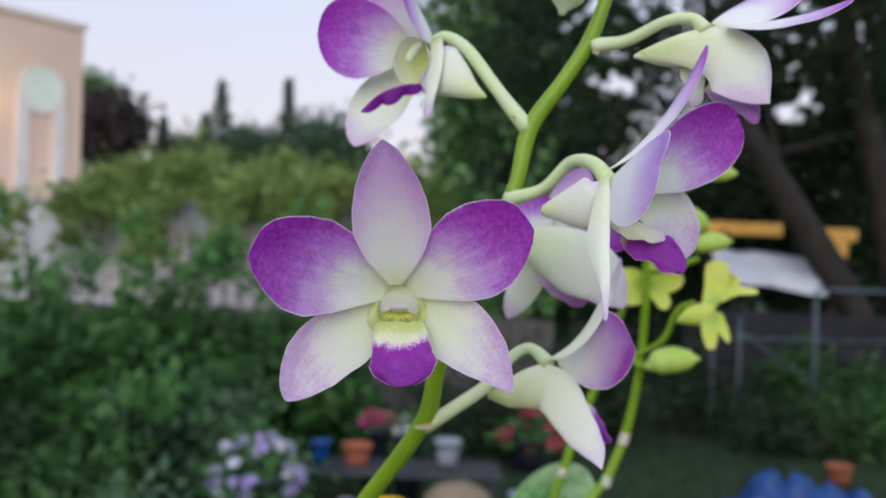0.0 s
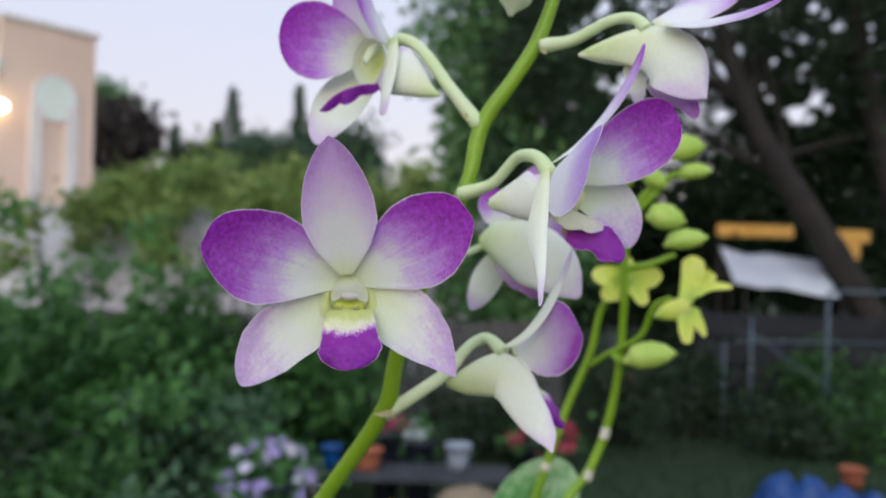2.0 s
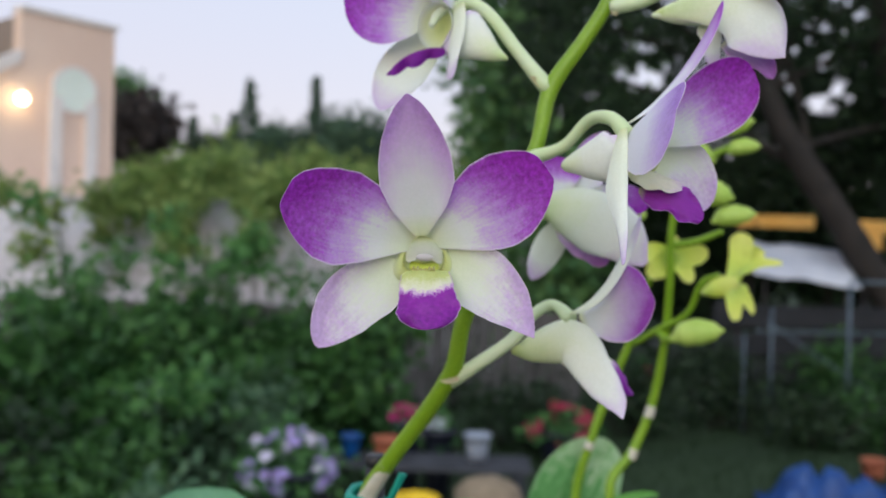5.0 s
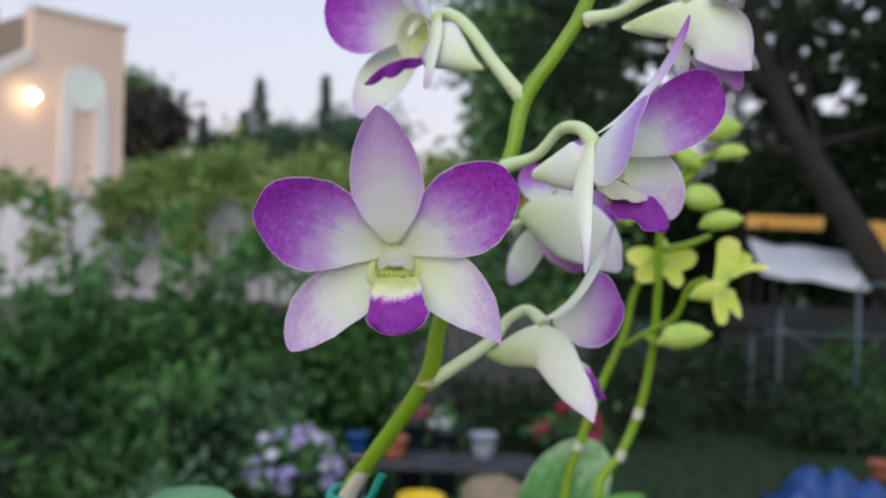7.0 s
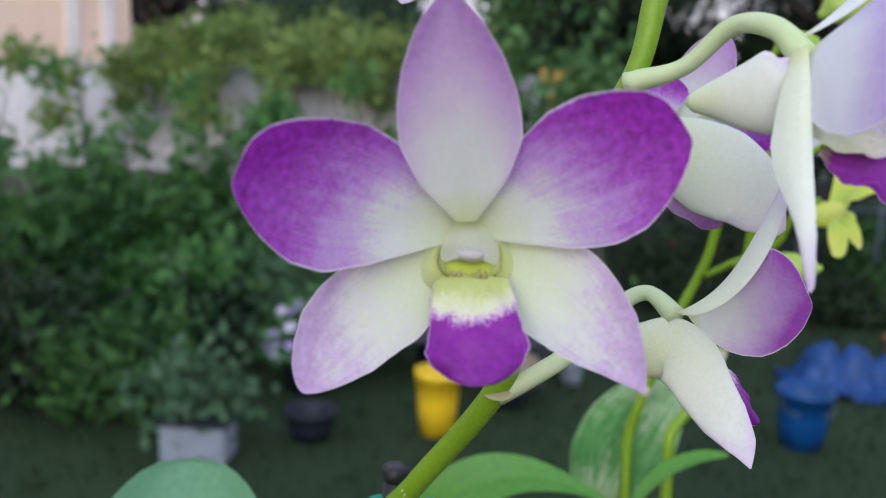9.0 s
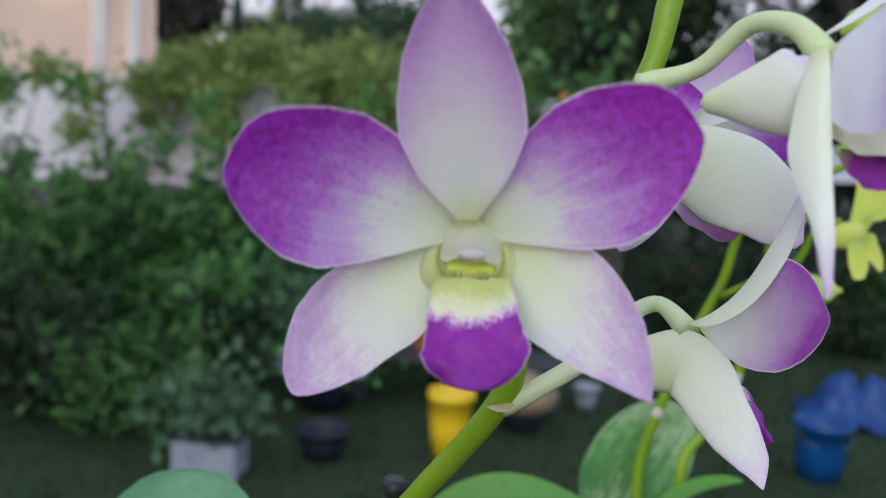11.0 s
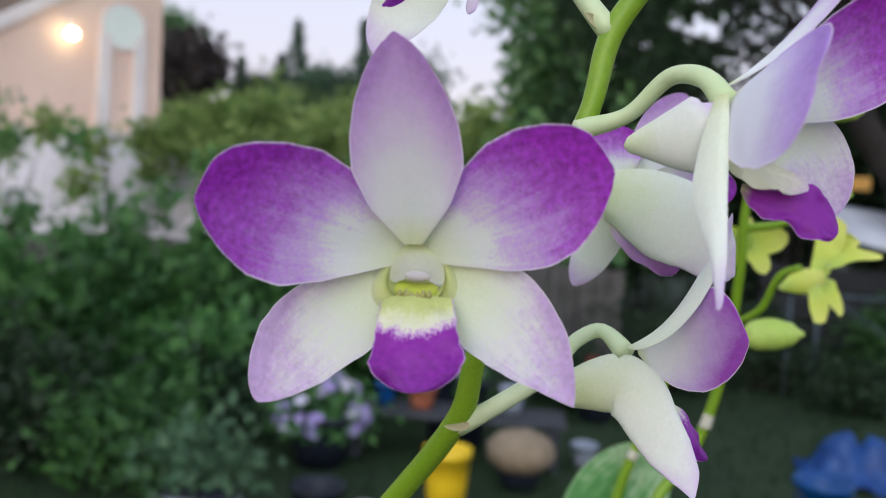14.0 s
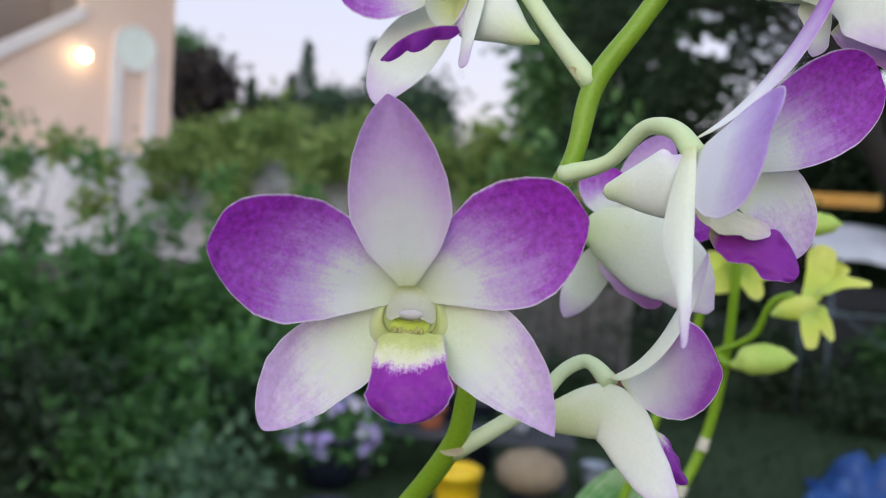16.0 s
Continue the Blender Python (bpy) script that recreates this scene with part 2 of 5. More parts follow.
# ---- shapes ----
def part(name, bm, material, parent=None, label="", smooth=True):
    me = bpy.data.meshes.new(name)
    if smooth:
        for f in bm.faces:
            f.smooth = True
    bm.to_mesh(me)
    bm.free()
    for m in material if isinstance(material, (list, tuple)) else [material]:
        me.materials.append(m)
    ob = new(name, me)
    if parent:
        ob.parent = parent
        ob.matrix_parent_inverse = parent.matrix_world.inverted()
    if label:
        ob["label"] = label
    return ob


def thing(name, label, category, base=(0, 0, 0), group="", kind=""):
    e = new(name)
    e.location = base
    e.empty_display_size = 0.02
    e.matrix_world = Matrix.Translation(base)
    return tagged(e, label, category, group, kind)


def raw(name, verts, faces, material, parent=None, label=""):
    me = bpy.data.meshes.new(name)
    me.from_pydata([tuple(v) for v in verts], [], [tuple(f) for f in faces])
    me.materials.append(material)
    ob = new(name, me)
    if parent:
        ob.parent = parent
        ob.matrix_parent_inverse = parent.matrix_world.inverted()
    if label:
        ob["label"] = label
    return ob


def curve_point(pts, s):
    """Smooth run through the points, s from 0 to 1; even where their spacing is uneven."""
    n = len(pts) - 1
    x = min(max(s, 0.0), 1.0) * n
    i = min(int(x), n - 1)
    f = x - i
    p = [Vector(pts[min(max(k, 0), n)]) for k in (i - 1, i, i + 1, i + 2)]
    a, h, b = (p[1] - p[0]).length, (p[2] - p[1]).length, (p[3] - p[2]).length
    m0 = (p[2] - p[0]) * (h / (a + h)) if a + h > 0 else p[2] - p[1]
    m1 = (p[3] - p[1]) * (h / (h + b)) if h + b > 0 else p[2] - p[1]
    return p[1] * (2 * f ** 3 - 3 * f * f + 1) + m0 * (f ** 3 - 2 * f * f + f) + p[2] * (3 * f * f - 2 * f ** 3) + m1 * (f ** 3 - f * f)


def tube_bm(pts, radii, rings=24, sides=12, bm=None, flat=1.0, lumps=0.0):
    bm = bm or bmesh.new()
    loops, up = [], None
    for k in range(rings + 1):
        s = k / rings
        c = curve_point(pts, s)
        d = curve_point(pts, min(s + 0.01, 1)) - curve_point(pts, max(s - 0.01, 0))
        d.normalize()
        if up is None:
            up = d.orthogonal().normalized()
        up = (up - d * up.dot(d)).normalized()
        across = d.cross(up)
        x = s * (len(radii) - 1)
        i = min(int(x), len(radii) - 2)
        f = x - i
        f = f * f * (3 - 2 * f)
        r = radii[i] * (1 - f) + radii[i + 1] * f
        if lumps:
            r *= 1 + lumps * noise.noise(c * (6 / max(radii)) * 0.3)
        loops.append([bm.verts.new(c + r * (math.cos(a) * up + math.sin(a) * across * flat)) for a in (2 * math.pi * j / sides for j in range(sides))])
    for a, b in zip(loops, loops[1:]):
        for j in range(sides):
            bm.faces.new((a[j], a[(j + 1) % sides], b[(j + 1) % sides], b[j]))
    bm.faces.new(list(reversed(loops[0])))
    bm.faces.new(loops[-1])
    return bm


def petal_bm(spine, facing, width, a=1.0, b=0.55, cup=0.25, thick=0.00035, wave=0.03, nu=14, nv=26, seed=0, open_base=0.05, fold=0.0, flip=1, jag=0.02):
    """A petal: quadratic spine of three points, facing the given way; its full width, or the half widths in mm of both edges from base to tip.
    Inner face slot 0, outer face slot 1."""
    p0, p1, p2 = (Vector(p) for p in spine)
    turn = [Vector(f).normalized() for f in (facing if isinstance(facing[0], tuple) else (facing, facing))]
    bm = bmesh.new()
    uvl = bm.loops.layers.uv.new("UVMap")
    peak = a / (a + b)
    top = peak ** a * (1 - peak) ** b
    shaped = isinstance(width, tuple)
    if shaped:
        edges = [[(k * 0.001, 0, 0) for k in e] for e in width]
    grids = []
    centre = []
    for j in range(nv + 1):
        v = math.sin(j / nv * math.pi / 2) if shaped else min(1 - (1 - j / nv) ** 1.35, 1.0)
        c = p0 * (1 - v) ** 2 + p1 * 2 * v * (1 - v) + p2 * v * v
        d = ((p1 - p0) * (1 - v) + (p2 - p1) * v).normalized()
        side = d.cross(turn[0].lerp(turn[1], v)).normalized()
        nor = side.cross(d).normalized()
        if shaped:
            w = [max(curve_point(e, j / nv).x, 0.0001) for e in edges]
        else:
            w = [max((min(v + open_base, 1.0)) ** a * (1 - v) ** b / top, 0.004) * width / 2] * 2
        centre.append((v, c, d, side, nor, w))
    for layer in (1, -1):
        rows = []
        for v, c, d, side, nor, both in centre:
            row = []
            for i in range(nu + 1):
                u = -math.cos(math.pi * i / nu)
                w = both[0] * (1 - u) / 2 + both[1] * (1 + u) / 2 if abs(u) < 1e-6 else both[0] if u < 0 else both[1]
                full = (both[0] + both[1]) / 2
                ripple = wave * w * noise.noise(Vector((u * 2.3 + seed * 7.1, v * 5 + seed, seed * 3.3))) * (0.4 + abs(u))
                uneven = 1 + jag * (noise.noise(Vector((v * 14 + seed * 5, u * 2, 9.7))) + 0.5 * noise.noise(Vector((v * 37 + seed * 5, u * 5, 3.1))))
                q = c + side * (u * w * uneven) + nor * (cup * u * u * full + ripple - fold * math.exp(-(u / 0.12) ** 2) * w * 0.1)
                row.append((bm.verts.new(q + nor * layer * thick * 0.5 * (1 - 0.6 * u ** 8)), u, v))
            rows.append(row)
        for r0, r1 in zip(rows, rows[1:]):
            for k in range(nu):
                quad = [r0[k], r0[k + 1], r1[k + 1], r1[k]]
                if layer < 0:
                    quad.reverse()
                f = bm.faces.new([q[0] for q in quad])
                f.material_index = 0 if layer > 0 else 1
                for lp, q in zip(f.loops, quad):
                    lp[uvl].uv = (flip * q[1] / 2 + 0.5, q[2])
        grids.append(rows)
    fr, bk = grids
    rim = [r[0] for r in fr] + fr[-1][1:] + [r[-1] for r in reversed(fr[:-1])]
    rim2 = [r[0] for r in bk] + bk[-1][1:] + [r[-1] for r in reversed(bk[:-1])]
    for k in range(len(rim) - 1):
        quad = [rim[k], rim2[k], rim2[k + 1], rim[k + 1]]
        f = bm.faces.new([q[0] for q in quad])
        for lp, q in zip(f.loops, quad):
            lp[uvl].uv = (flip * q[1] / 2 + 0.5, q[2])
    return bm


def sheath_bm(pts, halves, depths, facing, rings=40, sides=20):
    """A closed, flattened body along the points: half widths across the facing plane, depth as a share of them."""
    bm = bmesh.new()
    uvl = bm.loops.layers.uv.new("UVMap")
    facing = Vector(facing).normalized()
    n = len(pts) - 1

    def smooth(vals, s):
        return curve_point([(v, 0, 0) for v in vals], s).x

    loops = []
    for k in range(rings + 1):
        s = k / rings
        c = curve_point(pts, s)
        d = (curve_point(pts, min(s + 0.06, 1)) - curve_point(pts, max(s - 0.06, 0))).normalized()
        side = d.cross(facing).normalized()
        out = side.cross(d).normalized()
        w = max(smooth(halves, s), 0.0001)
        h = w * max(smooth(depths, s), 0.08)
        loops.append([(bm.verts.new(c + side * math.cos(a) * w + out * math.sin(a) * h), 0.5 + 0.48 * math.cos(a), s) for a in (2 * math.pi * j / sides for j in range(sides))])
    for a, b in zip(loops, loops[1:]):
        for j in range(sides):
            q = [a[j], a[(j + 1) % sides], b[(j + 1) % sides], b[j]]
            f = bm.faces.new([v[0] for v in q])
            for lp, v in zip(f.loops, q):
                lp[uvl].uv = (v[1], v[2])
    bm.faces.new([v[0] for v in reversed(loops[0])])
    bm.faces.new([v[0] for v in loops[-1]])
    bmesh.ops.recalc_face_normals(bm, faces=bm.faces[:])
    return bm


def ball_bm(centre, size, bm=None, turn=None, seg=16):
    bm = bm or bmesh.new()
    m = Matrix.Translation(centre) @ (turn or Matrix()) @ Matrix.Diagonal((*size, 1))
    bmesh.ops.create_uvsphere(bm, u_segments=seg, v_segments=max(8, seg // 2), radius=1, matrix=m)
    return bm


def box_bm(centre, size, bm=None, turn=None, bevel=0.0):
    b2 = bmesh.new()
    bmesh.ops.create_cube(b2, size=1, matrix=Matrix.Translation(centre) @ (turn or Matrix()) @ Matrix.Diagonal((*size, 1)))
    if bevel:
        bmesh.ops.bevel(b2, geom=b2.edges[:], offset=bevel, segments=2, affect="EDGES")
    if bm is None:
        return b2
    me = bpy.data.meshes.new("tmp")
    b2.to_mesh(me)
    b2.free()
    bm.from_mesh(me)
    bpy.data.meshes.remove(me)
    return bm


def lathe_bm(profile, centre=(0, 0, 0), sides=28, bm=None):
    """Turns (radius, height) pairs round z."""
    bm = bm or bmesh.new()
    loops = [[bm.verts.new(Vector(centre) + Vector((r * math.cos(2 * math.pi * j / sides), r * math.sin(2 * math.pi * j / sides), h))) for j in range(sides)] for r, h in profile]
    for p, q in zip(loops, loops[1:]):
        for j in range(sides):
            bm.faces.new((p[j], p[(j + 1) % sides], q[(j + 1) % sides], q[j]))
    bm.faces.new(list(reversed(loops[0])))
    bm.faces.new(loops[-1])
    return bm


def leaf_cloud(name, pts, size, material, parent=None, label="", rng=None, droop=0.3, slim=0.55):
    """Many folded leaves, each at a point with a random turn."""
    rng = rng or np.random.default_rng(1)
    n = len(pts)
    axis = rng.normal(size=(n, 3))
    axis[:, 2] -= droop
    axis /= np.linalg.norm(axis, axis=1, keepdims=True)
    other = rng.normal(size=(n, 3))
    side = np.cross(axis, other)
    side /= np.linalg.norm(side, axis=1, keepdims=True)
    nor = np.cross(side, axis)
    s = (size * rng.uniform(0.6, 1.3, n))[:, None]
    base = np.asarray(pts)
    v = np.stack([base, base + axis * s * 0.5 + side * s * slim * 0.5 + nor * s * 0.08, base + axis * s, base + axis * s * 0.5 - side * s * slim * 0.5 + nor * s * 0.08], 1).reshape(-1, 3)
    k = np.arange(n)[:, None] * 4
    f = np.concatenate([k + [0, 1, 2], k + [0, 2, 3]], 1).reshape(-1, 3)
    return raw(name, v.tolist(), f.tolist(), material, parent, label)

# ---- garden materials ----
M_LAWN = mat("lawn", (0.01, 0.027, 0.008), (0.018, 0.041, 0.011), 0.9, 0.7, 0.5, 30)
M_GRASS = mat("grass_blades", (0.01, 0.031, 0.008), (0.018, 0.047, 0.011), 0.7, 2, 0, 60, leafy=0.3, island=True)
M_LEAF = mat("shrub_leaf", (0.045, 0.15, 0.04), (0.12, 0.29, 0.08), 0.55, 1.5, 0, 60, leafy=0.3, island=True)
# darker shrub leaf: the dimness low in the shrubs is put into its colour
M_LEAF_SHADED = mat("low_shrub_leaf_shaded", (0.023, 0.076, 0.021), (0.07, 0.185, 0.044), 0.55, 1.5, 0, 60, leafy=0.3, island=True)
M_LEAF_LIGHT = mat("hedge_leaf_light", (0.135, 0.235, 0.055), (0.285, 0.38, 0.115), 0.6, 0.8, 0, 40, leafy=0.3, island=True)
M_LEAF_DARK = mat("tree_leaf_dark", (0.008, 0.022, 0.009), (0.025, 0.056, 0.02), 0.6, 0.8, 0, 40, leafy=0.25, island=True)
M_LEAF_MID = mat("evergreen_leaf", (0.055, 0.15, 0.05), (0.15, 0.29, 0.095), 0.6, 0.8, 0, 40, leafy=0.25, island=True)
M_LEAF_RED = mat("copper_leaf", (0.04, 0.034, 0.034), (0.065, 0.05, 0.045), 0.6, 0.6, 0, 20, leafy=0.2, island=True)
M_LEAF_SILVER = mat("silver_leaf", (0.05, 0.12, 0.06), (0.1, 0.18, 0.1), 0.7, 3, 0, 60, leafy=0.25, island=True)
M_NEEDLE = mat("conifer_needles", (0.03, 0.07, 0.045), (0.06, 0.115, 0.06), 0.7, 0.5, 0, 20, island=True)
M_BARK = mat("bark", (0.014, 0.012, 0.011), (0.03, 0.025, 0.022), 0.9, 4, 0.8, 30)
M_STUCCO = mat("peach_stucco", (0.8, 0.58, 0.46), (0.86, 0.65, 0.52), 0.9, 0.8, 0.4, 60)
# walls turned away: their shade is put into a darker stucco colour
M_STUCCO_SHADED = mat("shaded_side_stucco", (0.27, 0.21, 0.18), (0.34, 0.27, 0.22), 0.9, 0.8, 0.4, 60)
M_TRIM = mat("white_trim", (0.78, 0.72, 0.68), (0.84, 0.78, 0.74), 0.6, 3, 0.1, 60)
M_PALE_GLASS = mat("frosted_glass", (0.82, 0.9, 0.8), (0.86, 0.93, 0.84), 0.15, 3, 0.0, 60)
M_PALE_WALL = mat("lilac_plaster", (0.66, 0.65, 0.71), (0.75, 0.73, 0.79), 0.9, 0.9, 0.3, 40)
M_ROOF = mat("grey_roofing", (0.42, 0.42, 0.47), (0.55, 0.55, 0.6), 0.8, 1.5, 0.4, 40)
M_ORANGE = mat("orange_paint", (0.72, 0.38, 0.08), (0.8, 0.46, 0.12), 0.5, 6, 0.1, 80)
M_WHITE_SHEET = mat("white_sheet", (0.4, 0.42, 0.5), (0.54, 0.56, 0.62), 0.7, 2, 0.1, 40)
M_PIPE = mat("galvanised_pipe", (0.07, 0.1, 0.13), (0.12, 0.16, 0.2), 0.6, 12, 0.1, 200, metal=0.3)
M_BLUE = mat("blue_plastic", (0.003, 0.05, 0.2), (0.005, 0.075, 0.27), 0.35, 5, 0.1, 90)
M_TARP = mat("blue_tarp", (0.002, 0.03, 0.15), (0.004, 0.06, 0.25), 0.4, 9, 0.3, 60)
M_YPOT = mat("yellow_plastic", (0.72, 0.46, 0.01), (0.8, 0.56, 0.02), 0.4, 5, 0.1, 90)
M_TERRA = mat("terracotta", (0.3, 0.085, 0.045), (0.38, 0.13, 0.07), 0.85, 8, 0.2, 90)
M_WPOT = mat("pale_plastic", (0.23, 0.27, 0.34), (0.31, 0.35, 0.43), 0.5, 5, 0.1, 90)
M_TAN = mat("tan_coir", (0.2, 0.155, 0.105), (0.28, 0.22, 0.15), 0.95, 14, 0.7, 160)
M_NAVY = mat("navy_pot", (0.008, 0.011, 0.022), (0.016, 0.02, 0.036), 0.5, 5, 0.1, 90)
M_BENCH = mat("grey_bench", (0.03, 0.034, 0.042), (0.06, 0.064, 0.078), 0.8, 6, 0.3, 80)
M_PETUNIA_PALE = mat("petunia_petal_pale", (0.6, 0.56, 0.76), (0.8, 0.78, 0.88), 0.6, 9, 0, 60, leafy=0.3)
M_PETUNIA = mat("petunia_petal", (0.36, 0.24, 0.66), (0.76, 0.72, 0.88), 0.6, 9, 0, 60, leafy=0.3, island=True)
M_RED = mat("red_bloom", (0.32, 0.022, 0.055), (0.42, 0.05, 0.1), 0.6, 3, 0, 60, leafy=0.3, island=True)
M_PINK = mat("magenta_bloom", (0.44, 0.016, 0.15), (0.54, 0.06, 0.22), 0.6, 3, 0, 60, leafy=0.3, island=True)
M_GLOBE = bpy.data.materials.new("lamp_globe")
M_GLOBE.use_nodes = True
M_GLOBE.node_tree.nodes["Principled BSDF"].inputs["Emission Color"].default_value = (1.0, 0.78, 0.45, 1)
M_GLOBE.node_tree.nodes["Principled BSDF"].inputs["Emission Strength"].default_value = 14.0

# ---- ground ----
bm = bmesh.new()
bmesh.ops.create_grid(bm, x_segments=60, y_segments=60, size=400)
for v in bm.verts:
    v.co.z = 0.0
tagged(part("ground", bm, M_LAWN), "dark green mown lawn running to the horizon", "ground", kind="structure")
rng = np.random.default_rng(3)
pts = np.stack([rng.uniform(-4, 5, 9000), rng.uniform(2.6, 9, 9000), np.zeros(9000)], 1)
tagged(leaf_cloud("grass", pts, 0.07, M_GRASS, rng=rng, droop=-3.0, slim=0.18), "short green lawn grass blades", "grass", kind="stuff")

# ---- peach house ----
R0, DIR = Vector((-5.89, 14.0, 0)), Vector((-0.602, -0.798, 0))
INTO = Vector((-0.798, 0.602, 0))


def on_wall(s, z, out=0.0):
    return R0 + DIR * s * 1.428 + Vector((0, 0, z)) - INTO * out


def slab(outline, thick, out=0.0, bm=None):
    """A slab of the facade: (s, z) outline, thick metres deep, standing out of the wall plane."""
    bm = bm or bmesh.new()
    fr = [bm.verts.new(on_wall(s, z, out)) for s, z in outline]
    bk = [bm.verts.new(on_wall(s, z, out - thick)) for s, z in outline]
    bm.faces.new(fr)
    bm.faces.new(list(reversed(bk)))
    n = len(fr)
    for i in range(n):
        bm.faces.new((fr[i], bk[i], bk[(i + 1) % n], fr[(i + 1) % n]))
    bmesh.ops.recalc_face_normals(bm, faces=bm.faces[:])
    return bm


house = thing("house", "peach stucco house with white trim and arched window", "house", (-7, 13, 0))
part("wall", slab([(0, 0), (0, 4.93), (1.06, 4.93), (1.06, 4.14), (4.5, 0.95), (4.5, 0)], 0.25), M_STUCCO, house, smooth=False)
p = on_wall(0, 0, -0.25)
part("end_wall", box_bm(p + INTO * 3.5 + Vector((0, 0, 2.465)) + DIR * 0.13, (0.25, 7.0, 4.93), turn=pose(0, 0, 0, 0, 0, math.degrees(math.atan2(INTO.y, INTO.x)) - 90)), M_STUCCO, house, smooth=False)
part("upper_wall", slab([(1.06, 0), (1.06, 5.12), (5.5, 5.3), (5.5, 0)], 0.25, -1.2), M_STUCCO_SHADED, house, smooth=False)
p = on_wall(0.97, 0, -1.0)
part("return_wall", box_bm(p + Vector((0, 0, 2.44)), (0.24, 1.5, 4.88), turn=pose(0, 0, 0, 0, 0, math.degrees(math.atan2(INTO.y, INTO.x)) - 90)), M_STUCCO_SHADED, house, smooth=False)
part("parapet_cap", slab([(-0.03, 4.93), (-0.03, 5.0), (1.07, 5.0), (1.07, 4.93)], 0.35, 0.05), M_TRIM, house, smooth=False)
part("rake_board", slab([(1.06, 4.15), (1.06, 4.35), (4.5, 1.16), (4.5, 0.96)], 0.3, 0.06), M_TRIM, house, smooth=False)
win = part("window", slab([(0.476 + 0.235 * math.cos(k * math.pi / 16), 3.85 + 0.33 * math.sin(k * math.pi / 16)) for k in range(32)], 0.06, 0.03), M_PALE_GLASS, house, "round frosted window pane", smooth=False)
bm = bmesh.new()
ring = [(0.476 + r * 0.71 * math.cos(k * math.pi / 16), 3.85 + r * math.sin(k * math.pi / 16)) for r in (0.32, 0.37) for k in range(32)]
vs = [[bm.verts.new(on_wall(s, z, o)) for s, z in ring] for o in (0.045, -0.02)]
for k in range(32):
    j = (k + 1) % 32
    bm.faces.new((vs[0][k], vs[0][j], vs[0][32 + j], vs[0][32 + k]))
    bm.faces.new((vs[0][32 + k], vs[0][32 + j], vs[1][32 + j], vs[1][32 + k]))
    bm.faces.new((vs[0][j], vs[0][k], vs[1][k], vs[1][j]))
part("window_surround", bm, M_TRIM, win, smooth=False)
for s in (0.27, 0.68):
    part("pilaster", slab([(s - 0.07, 0.6), (s - 0.07, 3.7), (s + 0.07, 3.7), (s + 0.07, 0.6)], 0.08, 0.05), M_TRIM, house, smooth=False)
wl = thing("wall_lamp", "lit globe lamp on a peach wall", "lamp", on_wall(1.1, 3.58, 0.0))
part("globe", ball_bm(on_wall(1.1, 3.58, 0.2), (0.085, 0.085, 0.08)), M_GLOBE, wl, "glowing warm white globe")
part("bracket", tube_bm([on_wall(1.1, 3.75, -0.01), on_wall(1.1, 3.77, 0.12), on_wall(1.1, 3.65, 0.2)], [0.02, 0.02, 0.03], 8, 8), M_TRIM, wl)

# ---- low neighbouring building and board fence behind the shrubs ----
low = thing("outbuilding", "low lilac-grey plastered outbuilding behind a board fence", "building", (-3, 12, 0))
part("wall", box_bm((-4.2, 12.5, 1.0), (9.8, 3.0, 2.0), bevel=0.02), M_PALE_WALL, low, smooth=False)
part("roof", box_bm((-4.2, 12.5, 2.04), (10.0, 3.1, 0.08), bevel=0.02), M_ROOF, low, smooth=False)
fence = thing("fence", "weathered grey wooden board fence", "fence", (-2, 8.6, 0), kind="structure")
rnd = random.Random(5)
for z in (0.3, 0.85):
    part("rail", box_bm((-2.45, 8.66, z), (7.1, 0.05, 0.09)), M_WOOD, fence, smooth=False)
x = -6.0
while x < 1.1:
    h = 0.95 + rnd.uniform(-0.03, 0.03)
    part("board", box_bm((x, 8.6 + rnd.uniform(-0.004, 0.004), h / 2), (0.135, 0.022, h), bevel=0.004), M_WOOD, fence, smooth=False)
    x += 0.15

# ---- shrubs ----
def shrub(base, width, depth, height, n, size, material, seed, label, stems=7, name="shrub", puff=None, m=None, low=0.2, group="", tips=(0.7, 0.98)):
    rng = np.random.default_rng(seed)
    t = thing(name, label, "shrub", base, group)
    b = Vector(base)
    stem_pts = []
    for k in range(stems):
        a = rng.uniform(-1, 1), rng.uniform(-1, 1)
        tip = b + Vector((a[0] * width * 0.45, a[1] * depth * 0.45, height * rng.uniform(*tips)))
        mid = b + Vector((a[0] * width * 0.3, a[1] * depth * 0.3, height * 0.5))
        foot = b + Vector((a[0] * width * 0.12, a[1] * depth * 0.12, 0))
        part("stem", tube_bm([foot, mid, tip], [0.016, 0.008, 0.002] if height < 1.5 or height > 2.9 else [0.008, 0.004, 0.001], 8, 6), M_BARK, t)
        stem_pts.append((foot, mid, tip))
    clumps = []
    m = m or max(12, n // 45)
    for k in range(m):
        s = stem_pts[rng.integers(len(stem_pts))]
        c = np.array(curve_point(s, rng.uniform(low, 1.0)))
        c += rng.normal(size=3) * (width * 0.13, depth * 0.16, height * 0.07)
        clumps.append(c)
    which = rng.integers(m, size=n)
    pts = np.array(clumps)[which] + rng.normal(size=(n, 3)) * (puff or size * 1.25)
    pts[:, 2] = np.clip(pts[:, 2], 0.03, None)
    leaf_cloud("foliage", pts, size, material, t, rng=rng)
    return t


